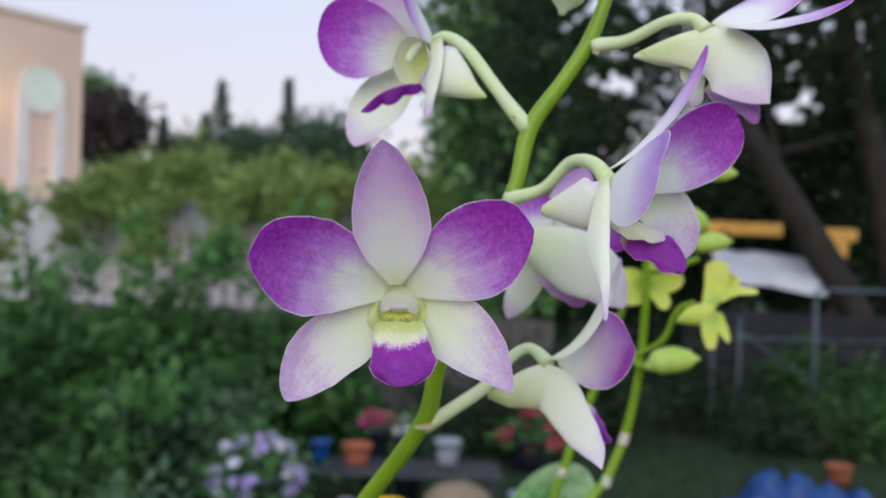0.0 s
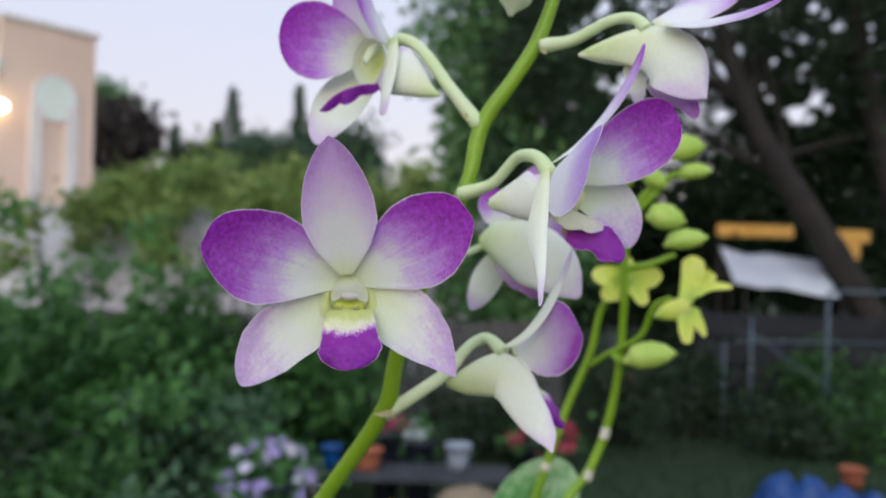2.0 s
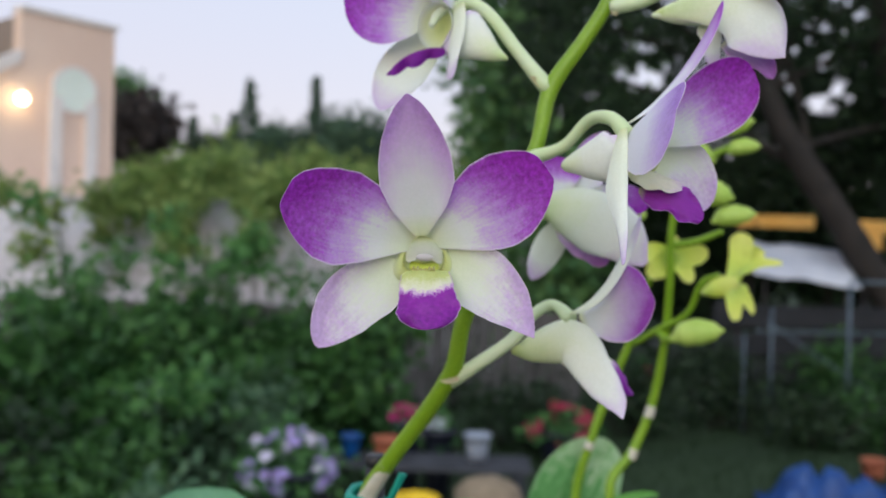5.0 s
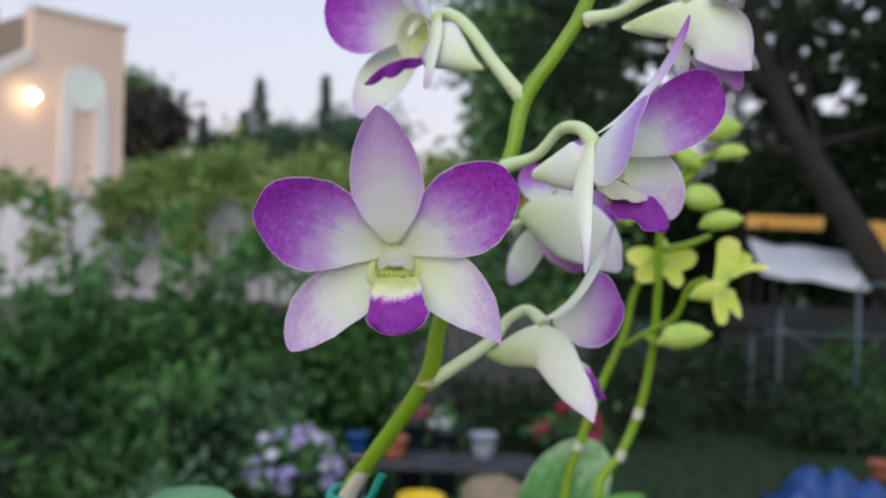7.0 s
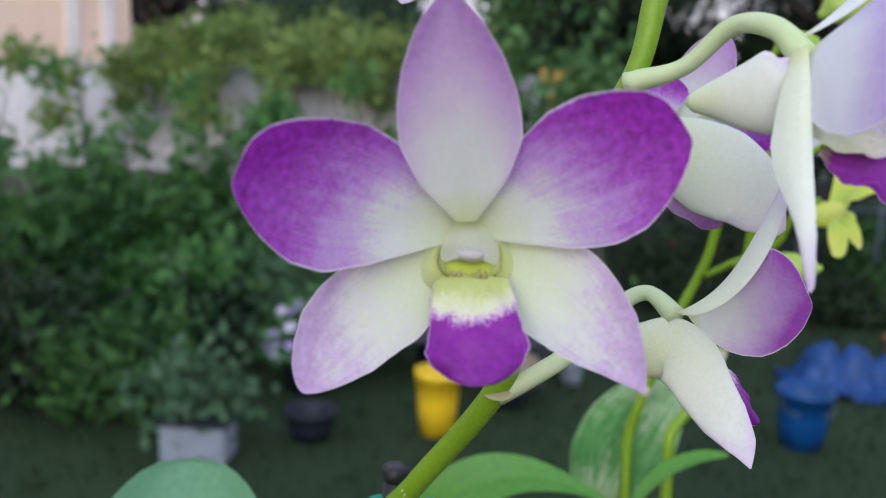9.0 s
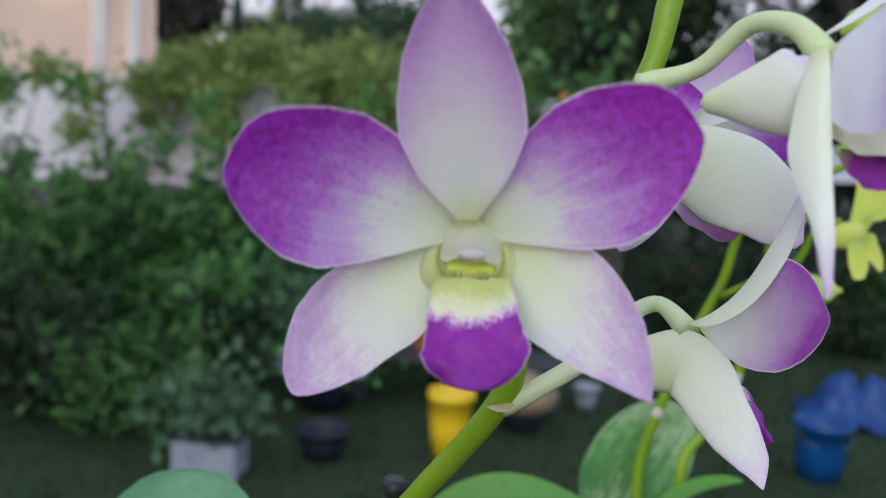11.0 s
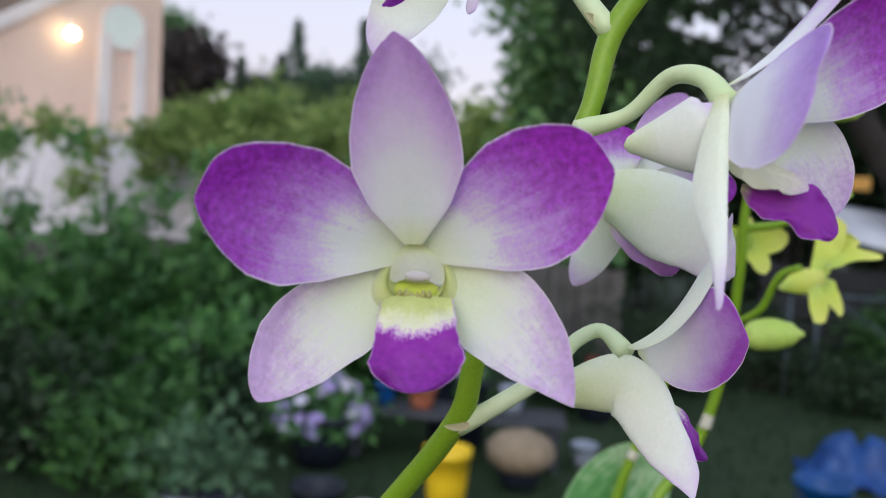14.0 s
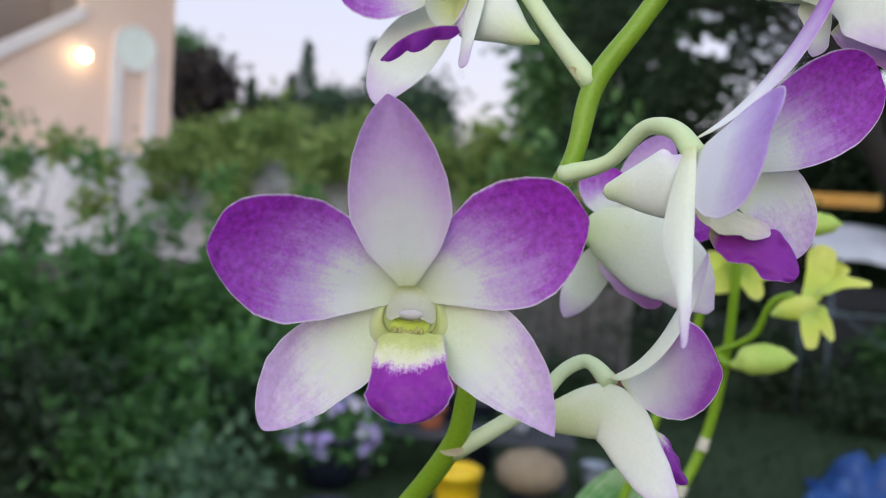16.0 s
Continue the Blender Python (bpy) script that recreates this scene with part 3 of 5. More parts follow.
# dense low row with shade in its leaf colour, separate tall sprays above it, leafy tops behind the fence and a lighter
# hedge behind the outbuilding
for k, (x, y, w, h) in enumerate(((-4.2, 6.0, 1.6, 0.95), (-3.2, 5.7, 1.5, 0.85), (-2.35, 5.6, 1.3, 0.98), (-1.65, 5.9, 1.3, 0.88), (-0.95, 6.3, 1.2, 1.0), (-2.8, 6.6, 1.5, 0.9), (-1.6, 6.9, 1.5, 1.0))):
    shrub((x, y, 0), w, 0.9, h * 1.13, 5200, 0.12, M_LEAF_SHADED, 20 + k, "leafy green shrub in front of a board fence", stems=9, group="shrubs in front of the board fence", puff=0.12, m=17)
for k, (x, y, w, h) in enumerate(((-3.5, 5.2, 1.2, 1.0), (-2.75, 5.1, 1.1, 1.1), (-2.05, 5.15, 1.0, 0.75), (-3.1, 5.0, 1.0, 0.7))):
    shrub((x, y, 0), w, 0.4, h, 900, 0.1, M_LEAF, 240 + k, "bright green shrub in front of a board fence", stems=6, group="shrubs in front of the board fence", puff=0.085, m=5, low=0.45)
for k, (x, y, w, h, m) in enumerate(((-3.85, 6.0, 1.2, 2.4, 7), (-3.25, 5.8, 0.9, 2.0, 5), (-2.6, 5.9, 0.9, 2.35, 7), (-2.05, 5.8, 0.9, 1.9, 5), (-1.5, 6.0, 0.9, 2.3, 7), (-0.85, 6.3, 0.9, 2.2, 6))):
    shrub((x, y, 0), w, 0.5, h, m * 60, 0.085, M_LEAF, 35 + k, "tall sparse shrub with arching leafy sprays", stems=6, group="tall sprays in front of the board fence", puff=0.075, m=m, low=0.45)
for k, (x, w, h, m) in enumerate(((-6.0, 1.8, 2.0, 3), (-4.5, 1.5, 2.2, 4), (-3.2, 1.6, 2.4, 6), (-1.9, 1.5, 2.45, 6), (-0.5, 1.5, 2.5, 10))):
    shrub((x, 9.9 + 0.25 * (k % 2), 0), w, 0.7, h, m * 190, 0.12, M_LEAF_LIGHT, 230 + k, "loose light green shrub behind a board fence", stems=6, group="shrubs behind the board fence", puff=0.11, m=m, low=0.76, tips=(0.86, 1.0))
for k, (x, h, m) in enumerate(((-4.1, 2.3, 7), (-3.3, 2.35, 9), (-2.5, 2.3, 9), (-1.5, 2.3, 9), (-0.5, 2.35, 9))):
    shrub((x, 10.65, 0), 1.5, 0.3, h, m * 130, 0.11, M_LEAF_LIGHT, 260 + k, "light green shrub reaching over a low roof", stems=8, puff=0.1, m=m, low=0.95, tips=(0.92, 1.0), group="shrubs against the outbuilding")
for k, (x, w, h) in enumerate(((-7.6, 2.6, 2.8), (-5.9, 2.4, 2.95), (-4.3, 2.4, 3.1), (-2.8, 2.4, 3.0), (-1.3, 2.4, 3.15), (0.2, 2.2, 3.1))):
    shrub((x, 16.5 + 0.3 * (k % 2), 0), w, 1.4, h, 4200, 0.2, M_LEAF_LIGHT, 130 + k, "tall light green hedge shrub behind an outbuilding", stems=10, group="hedge behind the outbuilding")

# ---- trees ----
def tree(name, base, height, crown, n, size, material, label, seed, trunk=None, r=0.15, squash=(1, 1, 1), clump=0.5, clumps=60, gaps=()):
    rng = np.random.default_rng(seed)
    t = thing(name, label, "tree", base)
    b = Vector(base)
    trunk = trunk or [b, b + Vector((0.1, 0, height * 0.4)), b + Vector((0, 0, height * 0.9))]
    part("trunk", tube_bm(trunk, [r * 1.25, r, r * 0.35], 18, 10, lumps=0.15), M_BARK, t)
    cs = []
    for k in range(clumps):
        d = rng.normal(size=3)
        d /= np.linalg.norm(d)
        d *= rng.uniform(0.35, 1.0) ** 0.6
        cs.append(np.array(crown[0]) + d * np.array(crown[1]))
        if k % 6 == 0:
            f = curve_point(trunk, rng.uniform(0.45, 0.9))
            part("limb", tube_bm([f, (f + Vector(cs[-1])) / 2 + Vector((0, 0, 0.15)), Vector(cs[-1])], [r * 0.3, r * 0.2, r * 0.06], 8, 6), M_BARK, t)
    which = rng.integers(clumps, size=n)
    pts = np.array(cs)[which] + rng.normal(size=(n, 3)) * clump * np.array(squash)
    # open pockets cut outward from the camera's starting place, so sky shows in its view
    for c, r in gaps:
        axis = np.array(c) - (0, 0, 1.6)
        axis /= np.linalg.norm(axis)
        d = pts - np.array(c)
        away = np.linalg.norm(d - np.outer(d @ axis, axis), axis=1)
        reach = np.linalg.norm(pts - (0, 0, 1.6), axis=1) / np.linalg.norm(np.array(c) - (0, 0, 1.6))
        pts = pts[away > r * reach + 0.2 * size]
    leaf_cloud("crown", pts, size, material, t, rng=rng)
    return t


def conifer(base, height, radius, n, seed, material, label="slender dark conifer on the skyline"):
    rng = np.random.default_rng(seed)
    t = thing("conifer", label, "tree", base, "conifers on the skyline")
    part("trunk", tube_bm([Vector(base), Vector(base) + Vector((0, 0, height))], [0.2, 0.03], 8, 8), M_BARK, t)
    h = rng.uniform(0.05, 1.0, n) ** 1.2
    tier = 0.55 + 0.45 * np.abs(np.sin(h * 40))
    rr = radius * (1.01 - h) * tier * np.sqrt(rng.uniform(0.1, 1, n))
    a = rng.uniform(0, 2 * np.pi, n)
    pts = np.stack([base[0] + rr * np.cos(a), base[1] + rr * np.sin(a), base[2] + h * height], 1)
    leaf_cloud("needles", pts, 0.26, material, t, rng=rng, slim=0.3)
    return t


# distant skyline
for k, (top, r) in enumerate((((-10.43, 40.0, 8.94), 3.2), ((-7.33, 40.0, 9.12), 2.2), ((-11.42, 41.0, 7.45), 2.6), ((-14.02, 43.0, 7.6), 2.6))):
    conifer((top[0], top[1], 0), top[2], r, 4200, 40 + k, M_NEEDLE)
for k, (top, w) in enumerate((((-8.67, 39.0, 7.44), 0.9), ((-8.24, 41.0, 7.31), 0.9), ((-6.35, 40.0, 7.84), 1.1), ((-12.72, 42.0, 7.21), 0.8), ((-10.15, 42.0, 7.35), 0.8))):
    tree("roadside_tree", (top[0], top[1], 0), top[2] - 0.4, ((top[0], top[1], top[2] - w - 0.95), (w, w, w)), 3200, 0.3, M_LEAF_DARK if k % 2 else M_NEEDLE, "rounded dark green tree on the skyline", 140 + k, clump=0.4, clumps=26)
foot = (-9.86, 27.0, 3.66)
tree("copper_tree", (foot[0], foot[1], 0), 5.6, ((-10.5, 27.0, 4.98), (0.5, 0.5, 0.45)), 5000, 0.3, M_LEAF_RED, "dark copper-leaved tree on the skyline", 51, clump=0.4)
foot = (-12.84, 31.0, 3.92)
tree("roadside_tree", (foot[0], foot[1], 0), 5.5, ((-12.9, 31.0, 6.07), (0.7, 0.6, 0.85)), 5000, 0.3, M_LEAF_MID, "green broadleaf tree beside a house", 52, clump=0.4)
tree("roadside_tree", (-4.2, 33, 0), 6.0, ((-4.3, 33, 4.4), (1.4, 1.2, 1.8)), 5000, 0.3, M_NEEDLE, "rounded dark green broadleaf tree on the skyline", 53, clump=0.4)
pts = np.stack([rng.uniform(-60, 60, 9000), rng.uniform(46, 55, 9000), rng.uniform(0, 5.4, 9000) * rng.uniform(0.5, 1, 9000)], 1)
tagged(leaf_cloud("far_woods", pts, 1.3, M_LEAF_DARK, rng=rng), "dense dark woods in the distance", "woods", kind="stuff")

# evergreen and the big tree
# spots placed where bright sky dots appear from the camera
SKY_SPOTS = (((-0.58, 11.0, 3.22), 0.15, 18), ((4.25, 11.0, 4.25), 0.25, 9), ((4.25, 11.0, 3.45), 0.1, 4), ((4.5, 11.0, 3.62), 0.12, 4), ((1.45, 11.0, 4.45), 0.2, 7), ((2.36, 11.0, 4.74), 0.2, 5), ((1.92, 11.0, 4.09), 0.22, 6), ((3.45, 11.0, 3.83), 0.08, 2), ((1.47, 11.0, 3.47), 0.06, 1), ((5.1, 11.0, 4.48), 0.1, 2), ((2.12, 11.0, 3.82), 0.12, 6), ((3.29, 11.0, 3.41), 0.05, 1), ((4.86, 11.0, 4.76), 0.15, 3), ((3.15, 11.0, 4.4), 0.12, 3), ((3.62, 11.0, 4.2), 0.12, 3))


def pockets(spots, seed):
    """Small irregular gaps scattered round each spot (centre, spread, number), set to fit the camera's view."""
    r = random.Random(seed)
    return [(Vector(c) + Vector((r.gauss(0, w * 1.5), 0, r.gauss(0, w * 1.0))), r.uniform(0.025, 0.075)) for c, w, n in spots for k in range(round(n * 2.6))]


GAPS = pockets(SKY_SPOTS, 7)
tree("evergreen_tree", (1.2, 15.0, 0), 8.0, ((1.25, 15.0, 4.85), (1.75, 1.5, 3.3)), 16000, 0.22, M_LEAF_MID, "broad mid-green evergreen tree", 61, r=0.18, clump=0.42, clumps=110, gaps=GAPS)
foot = (5.17, 9.5, -0.44)
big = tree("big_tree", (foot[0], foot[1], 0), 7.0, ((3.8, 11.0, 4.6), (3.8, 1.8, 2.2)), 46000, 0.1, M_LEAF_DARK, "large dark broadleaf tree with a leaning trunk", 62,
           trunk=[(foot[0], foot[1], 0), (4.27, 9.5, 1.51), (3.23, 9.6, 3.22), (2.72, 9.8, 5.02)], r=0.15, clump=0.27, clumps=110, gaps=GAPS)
part("second_trunk", tube_bm([(foot[0], foot[1], 0.2), (4.81, 9.6, 2.46), (4.47, 9.8, 4.18), (4.38, 10.0, 5.92)], [0.16, 0.15, 0.12, 0.08], 16, 10, lumps=0.15), M_BARK, big)
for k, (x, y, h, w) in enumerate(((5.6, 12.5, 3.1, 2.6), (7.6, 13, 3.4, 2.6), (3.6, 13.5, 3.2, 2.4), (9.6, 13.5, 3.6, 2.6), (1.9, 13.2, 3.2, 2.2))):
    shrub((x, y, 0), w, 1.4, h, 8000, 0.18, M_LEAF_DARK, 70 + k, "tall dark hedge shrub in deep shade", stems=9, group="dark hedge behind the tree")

shrub((0.55, 9.7, 0), 1.5, 0.8, 2.5, 1800, 0.17, M_LEAF_MID, 88, "upright green shrub behind a board fence", stems=8)
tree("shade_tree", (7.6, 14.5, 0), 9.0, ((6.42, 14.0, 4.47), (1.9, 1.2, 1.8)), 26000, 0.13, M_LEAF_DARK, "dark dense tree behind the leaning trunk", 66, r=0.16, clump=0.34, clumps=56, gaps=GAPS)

# ---- timber frame, white canopy and pipe rack ----
frame_t = thing("timber_frame", "orange painted timber frame under a tree", "frame", (5.41, 13.82, 0.0))
a, b, c, d = Vector((3.17, 10.5, 1.97)), Vector((4.07, 10.5, 1.97)), Vector((4.4, 10.5, 1.94)), Vector((4.98, 10.5, 1.93))
for p, q in ((a, b), (c, d)):
    part("beam", box_bm((p + q) / 2, ((q - p).length, 0.1, 0.15), bevel=0.01), M_ORANGE, frame_t, smooth=False)
for p in (a + Vector((0.06, 0.1, 0)), d - Vector((0.25, -0.1, 0))):
    part("post", box_bm((p.x, p.y, p.z / 2), (0.09, 0.09, p.z), bevel=0.01), M_BARK, frame_t, smooth=False)
e, g = Vector((0.48, 10.5, 2.07)), Vector((0.9, 10.5, 2.08))
part("beam", box_bm((e + g) / 2, ((g - e).length, 0.1, 0.17), bevel=0.01), M_ORANGE, frame_t, smooth=False)
part("post", box_bm((e.x + 0.05, e.y + 0.1, e.z / 2), (0.09, 0.09, e.z), bevel=0.01), M_BARK, frame_t, smooth=False)
part("brace", box_bm(Vector((0.73, 10.45, 1.79)), (0.3, 0.08, 0.17), bevel=0.01), M_ORANGE, frame_t, smooth=False)
part("brace", box_bm(Vector((4.72, 10.45, 1.76)), (0.26, 0.08, 0.2), bevel=0.01), M_ORANGE, frame_t, smooth=False)
can = thing("garden_canopy", "low white sheet stretched over a frame", "canopy", (5.21, 13.77, 0.0))
c0 = Vector((3.57, 9.6, 1.51))
bm = bmesh.new()
bmesh.ops.create_grid(bm, x_segments=18, y_segments=10, size=1, matrix=Matrix.Translation(c0) @ Matrix.Diagonal((0.56, 0.3, 1, 1)))
for v in bm.verts:
    v.co.z += 0.19 * (v.co.y - c0.y) / 0.3 - 0.1 * (v.co.x - c0.x) + 0.035 * noise.noise(v.co * 4.3)
bmesh.ops.solidify(bm, geom=bm.faces[:], thickness=0.01)
part("sheet", bm, M_WHITE_SHEET, can)
for sx in (-0.43, 0.43):
    for sy in (-0.24, 0.24):
        part("leg", tube_bm([(c0.x + sx, c0.y + sy, 0), (c0.x + sx, c0.y + sy, c0.z + 0.6 * sy - 0.08 * sx - 0.08)], [0.018, 0.018], 2, 8), M_BARK, can)
rack = thing("pipe_rack", "grey metal pipe trellis rack", "rack", (4.09, 9.61, 0.0))
t0, t1 = Vector((3.28, 7.6, 1.36)), Vector((4.24, 7.6, 1.36))
part("top_rail", tube_bm([t0, t1], [0.014, 0.014], 2, 8), M_PIPE, rack)
part("mid_rail", tube_bm([Vector((2.48, 7.6, 0.91)), Vector((4.25, 7.6, 0.93))], [0.009, 0.009], 2, 8), M_PIPE, rack)
for px in (t0, t1):
    part("post", tube_bm([(px.x, px.y, 0), (px.x, px.y, px.z)], [0.014, 0.014], 2, 8), M_PIPE, rack)
for q in ((2.62, 7.6, 1.12), (2.42, 7.7, 0.89)):
    part("post", tube_bm([(q[0], q[1], 0), q], [0.011, 0.01], 2, 8), M_PIPE, rack)
part("diagonal_brace", tube_bm([Vector((2.57, 7.6, 1.0)), Vector((3.58, 7.6, 0.35))], [0.007, 0.007], 2, 8), M_PIPE, rack)

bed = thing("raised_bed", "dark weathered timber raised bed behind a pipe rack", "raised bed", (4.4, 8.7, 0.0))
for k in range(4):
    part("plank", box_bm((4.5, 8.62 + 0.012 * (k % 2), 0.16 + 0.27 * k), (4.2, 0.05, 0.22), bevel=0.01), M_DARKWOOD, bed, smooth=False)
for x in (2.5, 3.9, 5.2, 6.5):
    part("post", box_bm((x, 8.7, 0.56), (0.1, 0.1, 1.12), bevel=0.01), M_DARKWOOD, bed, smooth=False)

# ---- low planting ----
for k, (p, w, h, m) in enumerate((((2.34, 7.86, 0.0), 1.2, 0.75, M_LEAF_DARK), ((3.72, 8.34, 0.0), 1.3, 0.7, M_LEAF_SHADED), ((1.40, 7.48, 0.0), 1.0, 0.7, M_LEAF_DARK), ((3.12, 8.79, 0.0), 1.2, 0.6, M_LEAF_DARK), ((-1.58, 5.35, 0.0), 0.8, 0.75, M_LEAF_SILVER), ((-1.93, 4.25, 0.0), 0.8, 0.5, M_LEAF_SHADED), ((-2.43, 4.35, 0.0), 0.8, 0.7, M_LEAF_DARK), ((0.40, 6.91, 0.0), 0.9, 0.55, M_LEAF_DARK), ((4.12, 8.15, 0.0), 0.9, 0.7, M_LEAF_SHADED), ((2.9, 7.2, 0.0), 1.1, 0.42, M_LEAF_DARK), ((3.6, 7.0, 0.0), 1.1, 0.4, M_LEAF_SHADED))):
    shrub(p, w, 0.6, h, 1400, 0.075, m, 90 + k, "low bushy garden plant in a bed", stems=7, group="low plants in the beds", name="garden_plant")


def bloom_mesh(size, material, seed):
    """Five joined, cupped, rippled petals."""
    bm = bmesh.new()
    hub = bm.verts.new((0, 0, -size * 0.25))
    rim, mid = [], []
    for k in range(20):
        a = 2 * math.pi * k / 20
        r = size * (0.62 + 0.12 * abs(math.cos(a * 2.5 + 0.3)))
        mid.append(bm.verts.new((r * 0.5 * math.cos(a), r * 0.5 * math.sin(a), -size * 0.05)))
        rim.append(bm.verts.new((r * math.cos(a), r * math.sin(a), size * 0.08 * math.sin(a * 5 + seed))))
    for k in range(20):
        j = (k + 1) % 20
        bm.faces.new((hub, mid[k], mid[j]))
        bm.faces.new((mid[k], rim[k], rim[j], mid[j]))
    for f in bm.faces:
        f.smooth = True
    me = bpy.data.meshes.new("bloom")
    bm.to_mesh(me)
    bm.free()
    me.materials.append(material)
    return me


def blooms(name, label, centre, spread, n, size, material, seed, pot, pot_r, pot_h, leaf_n=700, leaf_mat=None):
    """A potted flowering plant: pot, leaves, blooms."""
    rng = np.random.default_rng(seed)
    c = Vector(centre)
    t = thing(name, label, "potted plant", (c.x, c.y, 0), "flower pots in the garden")
    part("pot", lathe_bm([(pot_r * 0.7, 0.0), (pot_r * 0.85, pot_h * 0.5), (pot_r, pot_h * 0.9), (pot_r * 1.08, pot_h * 0.9), (pot_r * 1.08, pot_h), (pot_r * 0.95, pot_h), (pot_r * 0.9, pot_h * 0.85)], (c.x, c.y, 0)), pot, t)
    pts = np.array(c) + rng.normal(size=(leaf_n, 3)) * np.array(spread) * 0.55
    pts[:, 2] = np.clip(pts[:, 2], pot_h * 0.8, None)
    leaf_cloud("foliage", pts, 0.06, leaf_mat or M_LEAF, t, rng=rng)
    d = rng.normal(size=(n, 3))
    d /= np.linalg.norm(d, axis=1, keepdims=True)
    heads = np.array(c) + d * np.array(spread)
    heads[:, 2] = np.clip(heads[:, 2], pot_h * 0.8, None)
    heads_of = [bloom_mesh(size, m, seed) for m in (material if isinstance(material, tuple) else (material,))]
    for k, h in enumerate(heads):
        o = new("bloom", heads_of[k % len(heads_of)])
        o.parent = t
        o.matrix_parent_inverse = t.matrix_world.inverted()
        o.matrix_basis = Matrix.Translation(h) @ pose(0, 0, 0, 60 + rng.uniform(-50, 40), rng.uniform(-30, 30), rng.uniform(-40, 40)) @ Matrix.Scale(rng.uniform(0.75, 1.2), 4)
    return t


blooms("petunia_pot", "purple and white petunias spilling from a dark pot", (-1.01, 4.9, 0.26), (0.25, 0.25, 0.26), 66, 0.05, (M_PETUNIA, M_PETUNIA_PALE, M_PETUNIA), 101, M_NAVY, 0.2, 0.3)
blooms("geranium_pot", "red geranium in a navy pot", (0.69, 6.4, 0.27), (0.24, 0.2, 0.16), 34, 0.06, M_RED, 102, M_NAVY, 0.16, 0.25, 260)
blooms("geranium_pot", "magenta geranium in a dark pot behind a bench", (-0.38, 5.5, 0.5), (0.1, 0.09, 0.045), 18, 0.048, M_PINK, 103, M_NAVY, 0.1, 0.48, 160)
blooms("white_flower_pot", "white flowering plant in a dark pot behind a bench", (-0.17, 5.45, 0.42), (0.08, 0.06, 0.12), 20, 0.05, M_WHITE_SHEET, 105, M_NAVY, 0.1, 0.44, 160)
blooms("geranium_pot", "small red flowering plant in a navy pot", (1.48, 7.6, 0.49), (0.12, 0.12, 0.12), 10, 0.06, M_RED, 104, M_NAVY, 0.14, 0.4)


def pot(name, label, base, r, h, material, category="pot", top=1.12):
    b = Vector(base)
    t = thing(name, label, category, base, "pots and buckets in the garden")
    part("body", lathe_bm([(r * 0.78, 0), (r * 0.9, h * 0.5), (r, h * 0.88), (r * top, h * 0.88), (r * top, h), (r * 0.93, h), (r * 0.86, h * 0.5), (r * 0.7, 0.03)], b, 32), material, t)
    return t


tub = pot("bucket", "bright blue plastic bucket standing on the lawn", (1.61, 4.40, 0.0), 0.135, 0.3, M_BLUE, "bucket", 1.06)
bb = Vector((1.61, 4.40, 0.0))
part("handle", tube_bm([bb + Vector((-0.14, 0, 0.27)), bb + Vector((-0.1, -0.1, 0.2)), bb + Vector((0.1, -0.1, 0.2)), bb + Vector((0.14, 0, 0.27))], [0.004] * 2, 14, 6), M_PIPE, tub)
pot("bucket", "bright yellow plastic bucket on the lawn", (-0.24, 4.30, 0.0), 0.115, 0.33, M_YPOT, "bucket", 1.05)
pot("plant_pot", "small blue glazed pot on a bench", (-0.69, 5.2, 0.29), 0.062, 0.14, M_BLUE)
pot("plant_pot", "terracotta pot on a grey bench", (-0.47, 5.2, 0.28), 0.082, 0.14, M_TERRA)
pot("plant_pot", "pale plastic pot on a grey bench", (0.07, 5.2, 0.31), 0.075, 0.15, M_WPOT)
pot("plant_pot", "terracotta pot beside a blue tarpaulin", (2.91, 6.27, 0.0), 0.085, 0.14, M_TERRA)
pot("plant_pot", "black plastic plant pot on the lawn", (-0.85, 4.13, 0.0), 0.12, 0.15, M_NAVY)
pot("plant_pot", "navy plastic pot under a coir basket", (0.13, 4.78, 0.0), 0.13, 0.16, M_NAVY)
pot("plant_pot", "small white pot on the lawn", (0.52, 5.25, 0.0), 0.075, 0.14, M_WPOT)
bench = thing("bench", "low grey wooden bench holding flower pots", "bench", (-0.23, 5.2, 0.24))
q0 = Vector((-0.2, 5.2, 0.3)) - Vector((0.06, 0, 0))
for k in range(3):
    part("slat", box_bm((q0.x, q0.y - 0.12 + 0.12 * k, q0.z - 0.02), (1.3, 0.1, 0.035), bevel=0.006), M_BENCH, bench, smooth=False)
for sx in (-0.58, 0.58):
    for sy in (-0.11, 0.11):
        part("leg", box_bm((q0.x + sx, q0.y + sy, (q0.z - 0.04) / 2), (0.07, 0.06, q0.z - 0.04), bevel=0.005), M_BENCH, bench, smooth=False)
basket = thing("coir_basket", "upturned tan coir hanging-basket liner", "basket", (0.13, 4.78, 0.0))
bm = ball_bm(Vector((0.13, 4.75, 0.21)), (0.19, 0.19, 0.12), seg=24)
for v in bm.verts:
    v.co += v.normal * 0.012 * noise.noise(v.co * 18)
part("liner", bm, M_TAN, basket)
box = thing("planter_box", "pale grey plastic planter box with silvery plants", "planter", (-1.30, 3.80, 0.0))
b0 = Vector((-1.30, 3.80, 0.0))
part("trough", box_bm(b0 + Vector((0, 0, 0.1)), (0.3, 0.2, 0.2), bevel=0.015), M_WPOT, box, smooth=False)
part("rim", box_bm(b0 + Vector((0, 0, 0.2)), (0.33, 0.23, 0.03), bevel=0.008), M_NAVY, box, smooth=False)
r2 = np.random.default_rng(120)
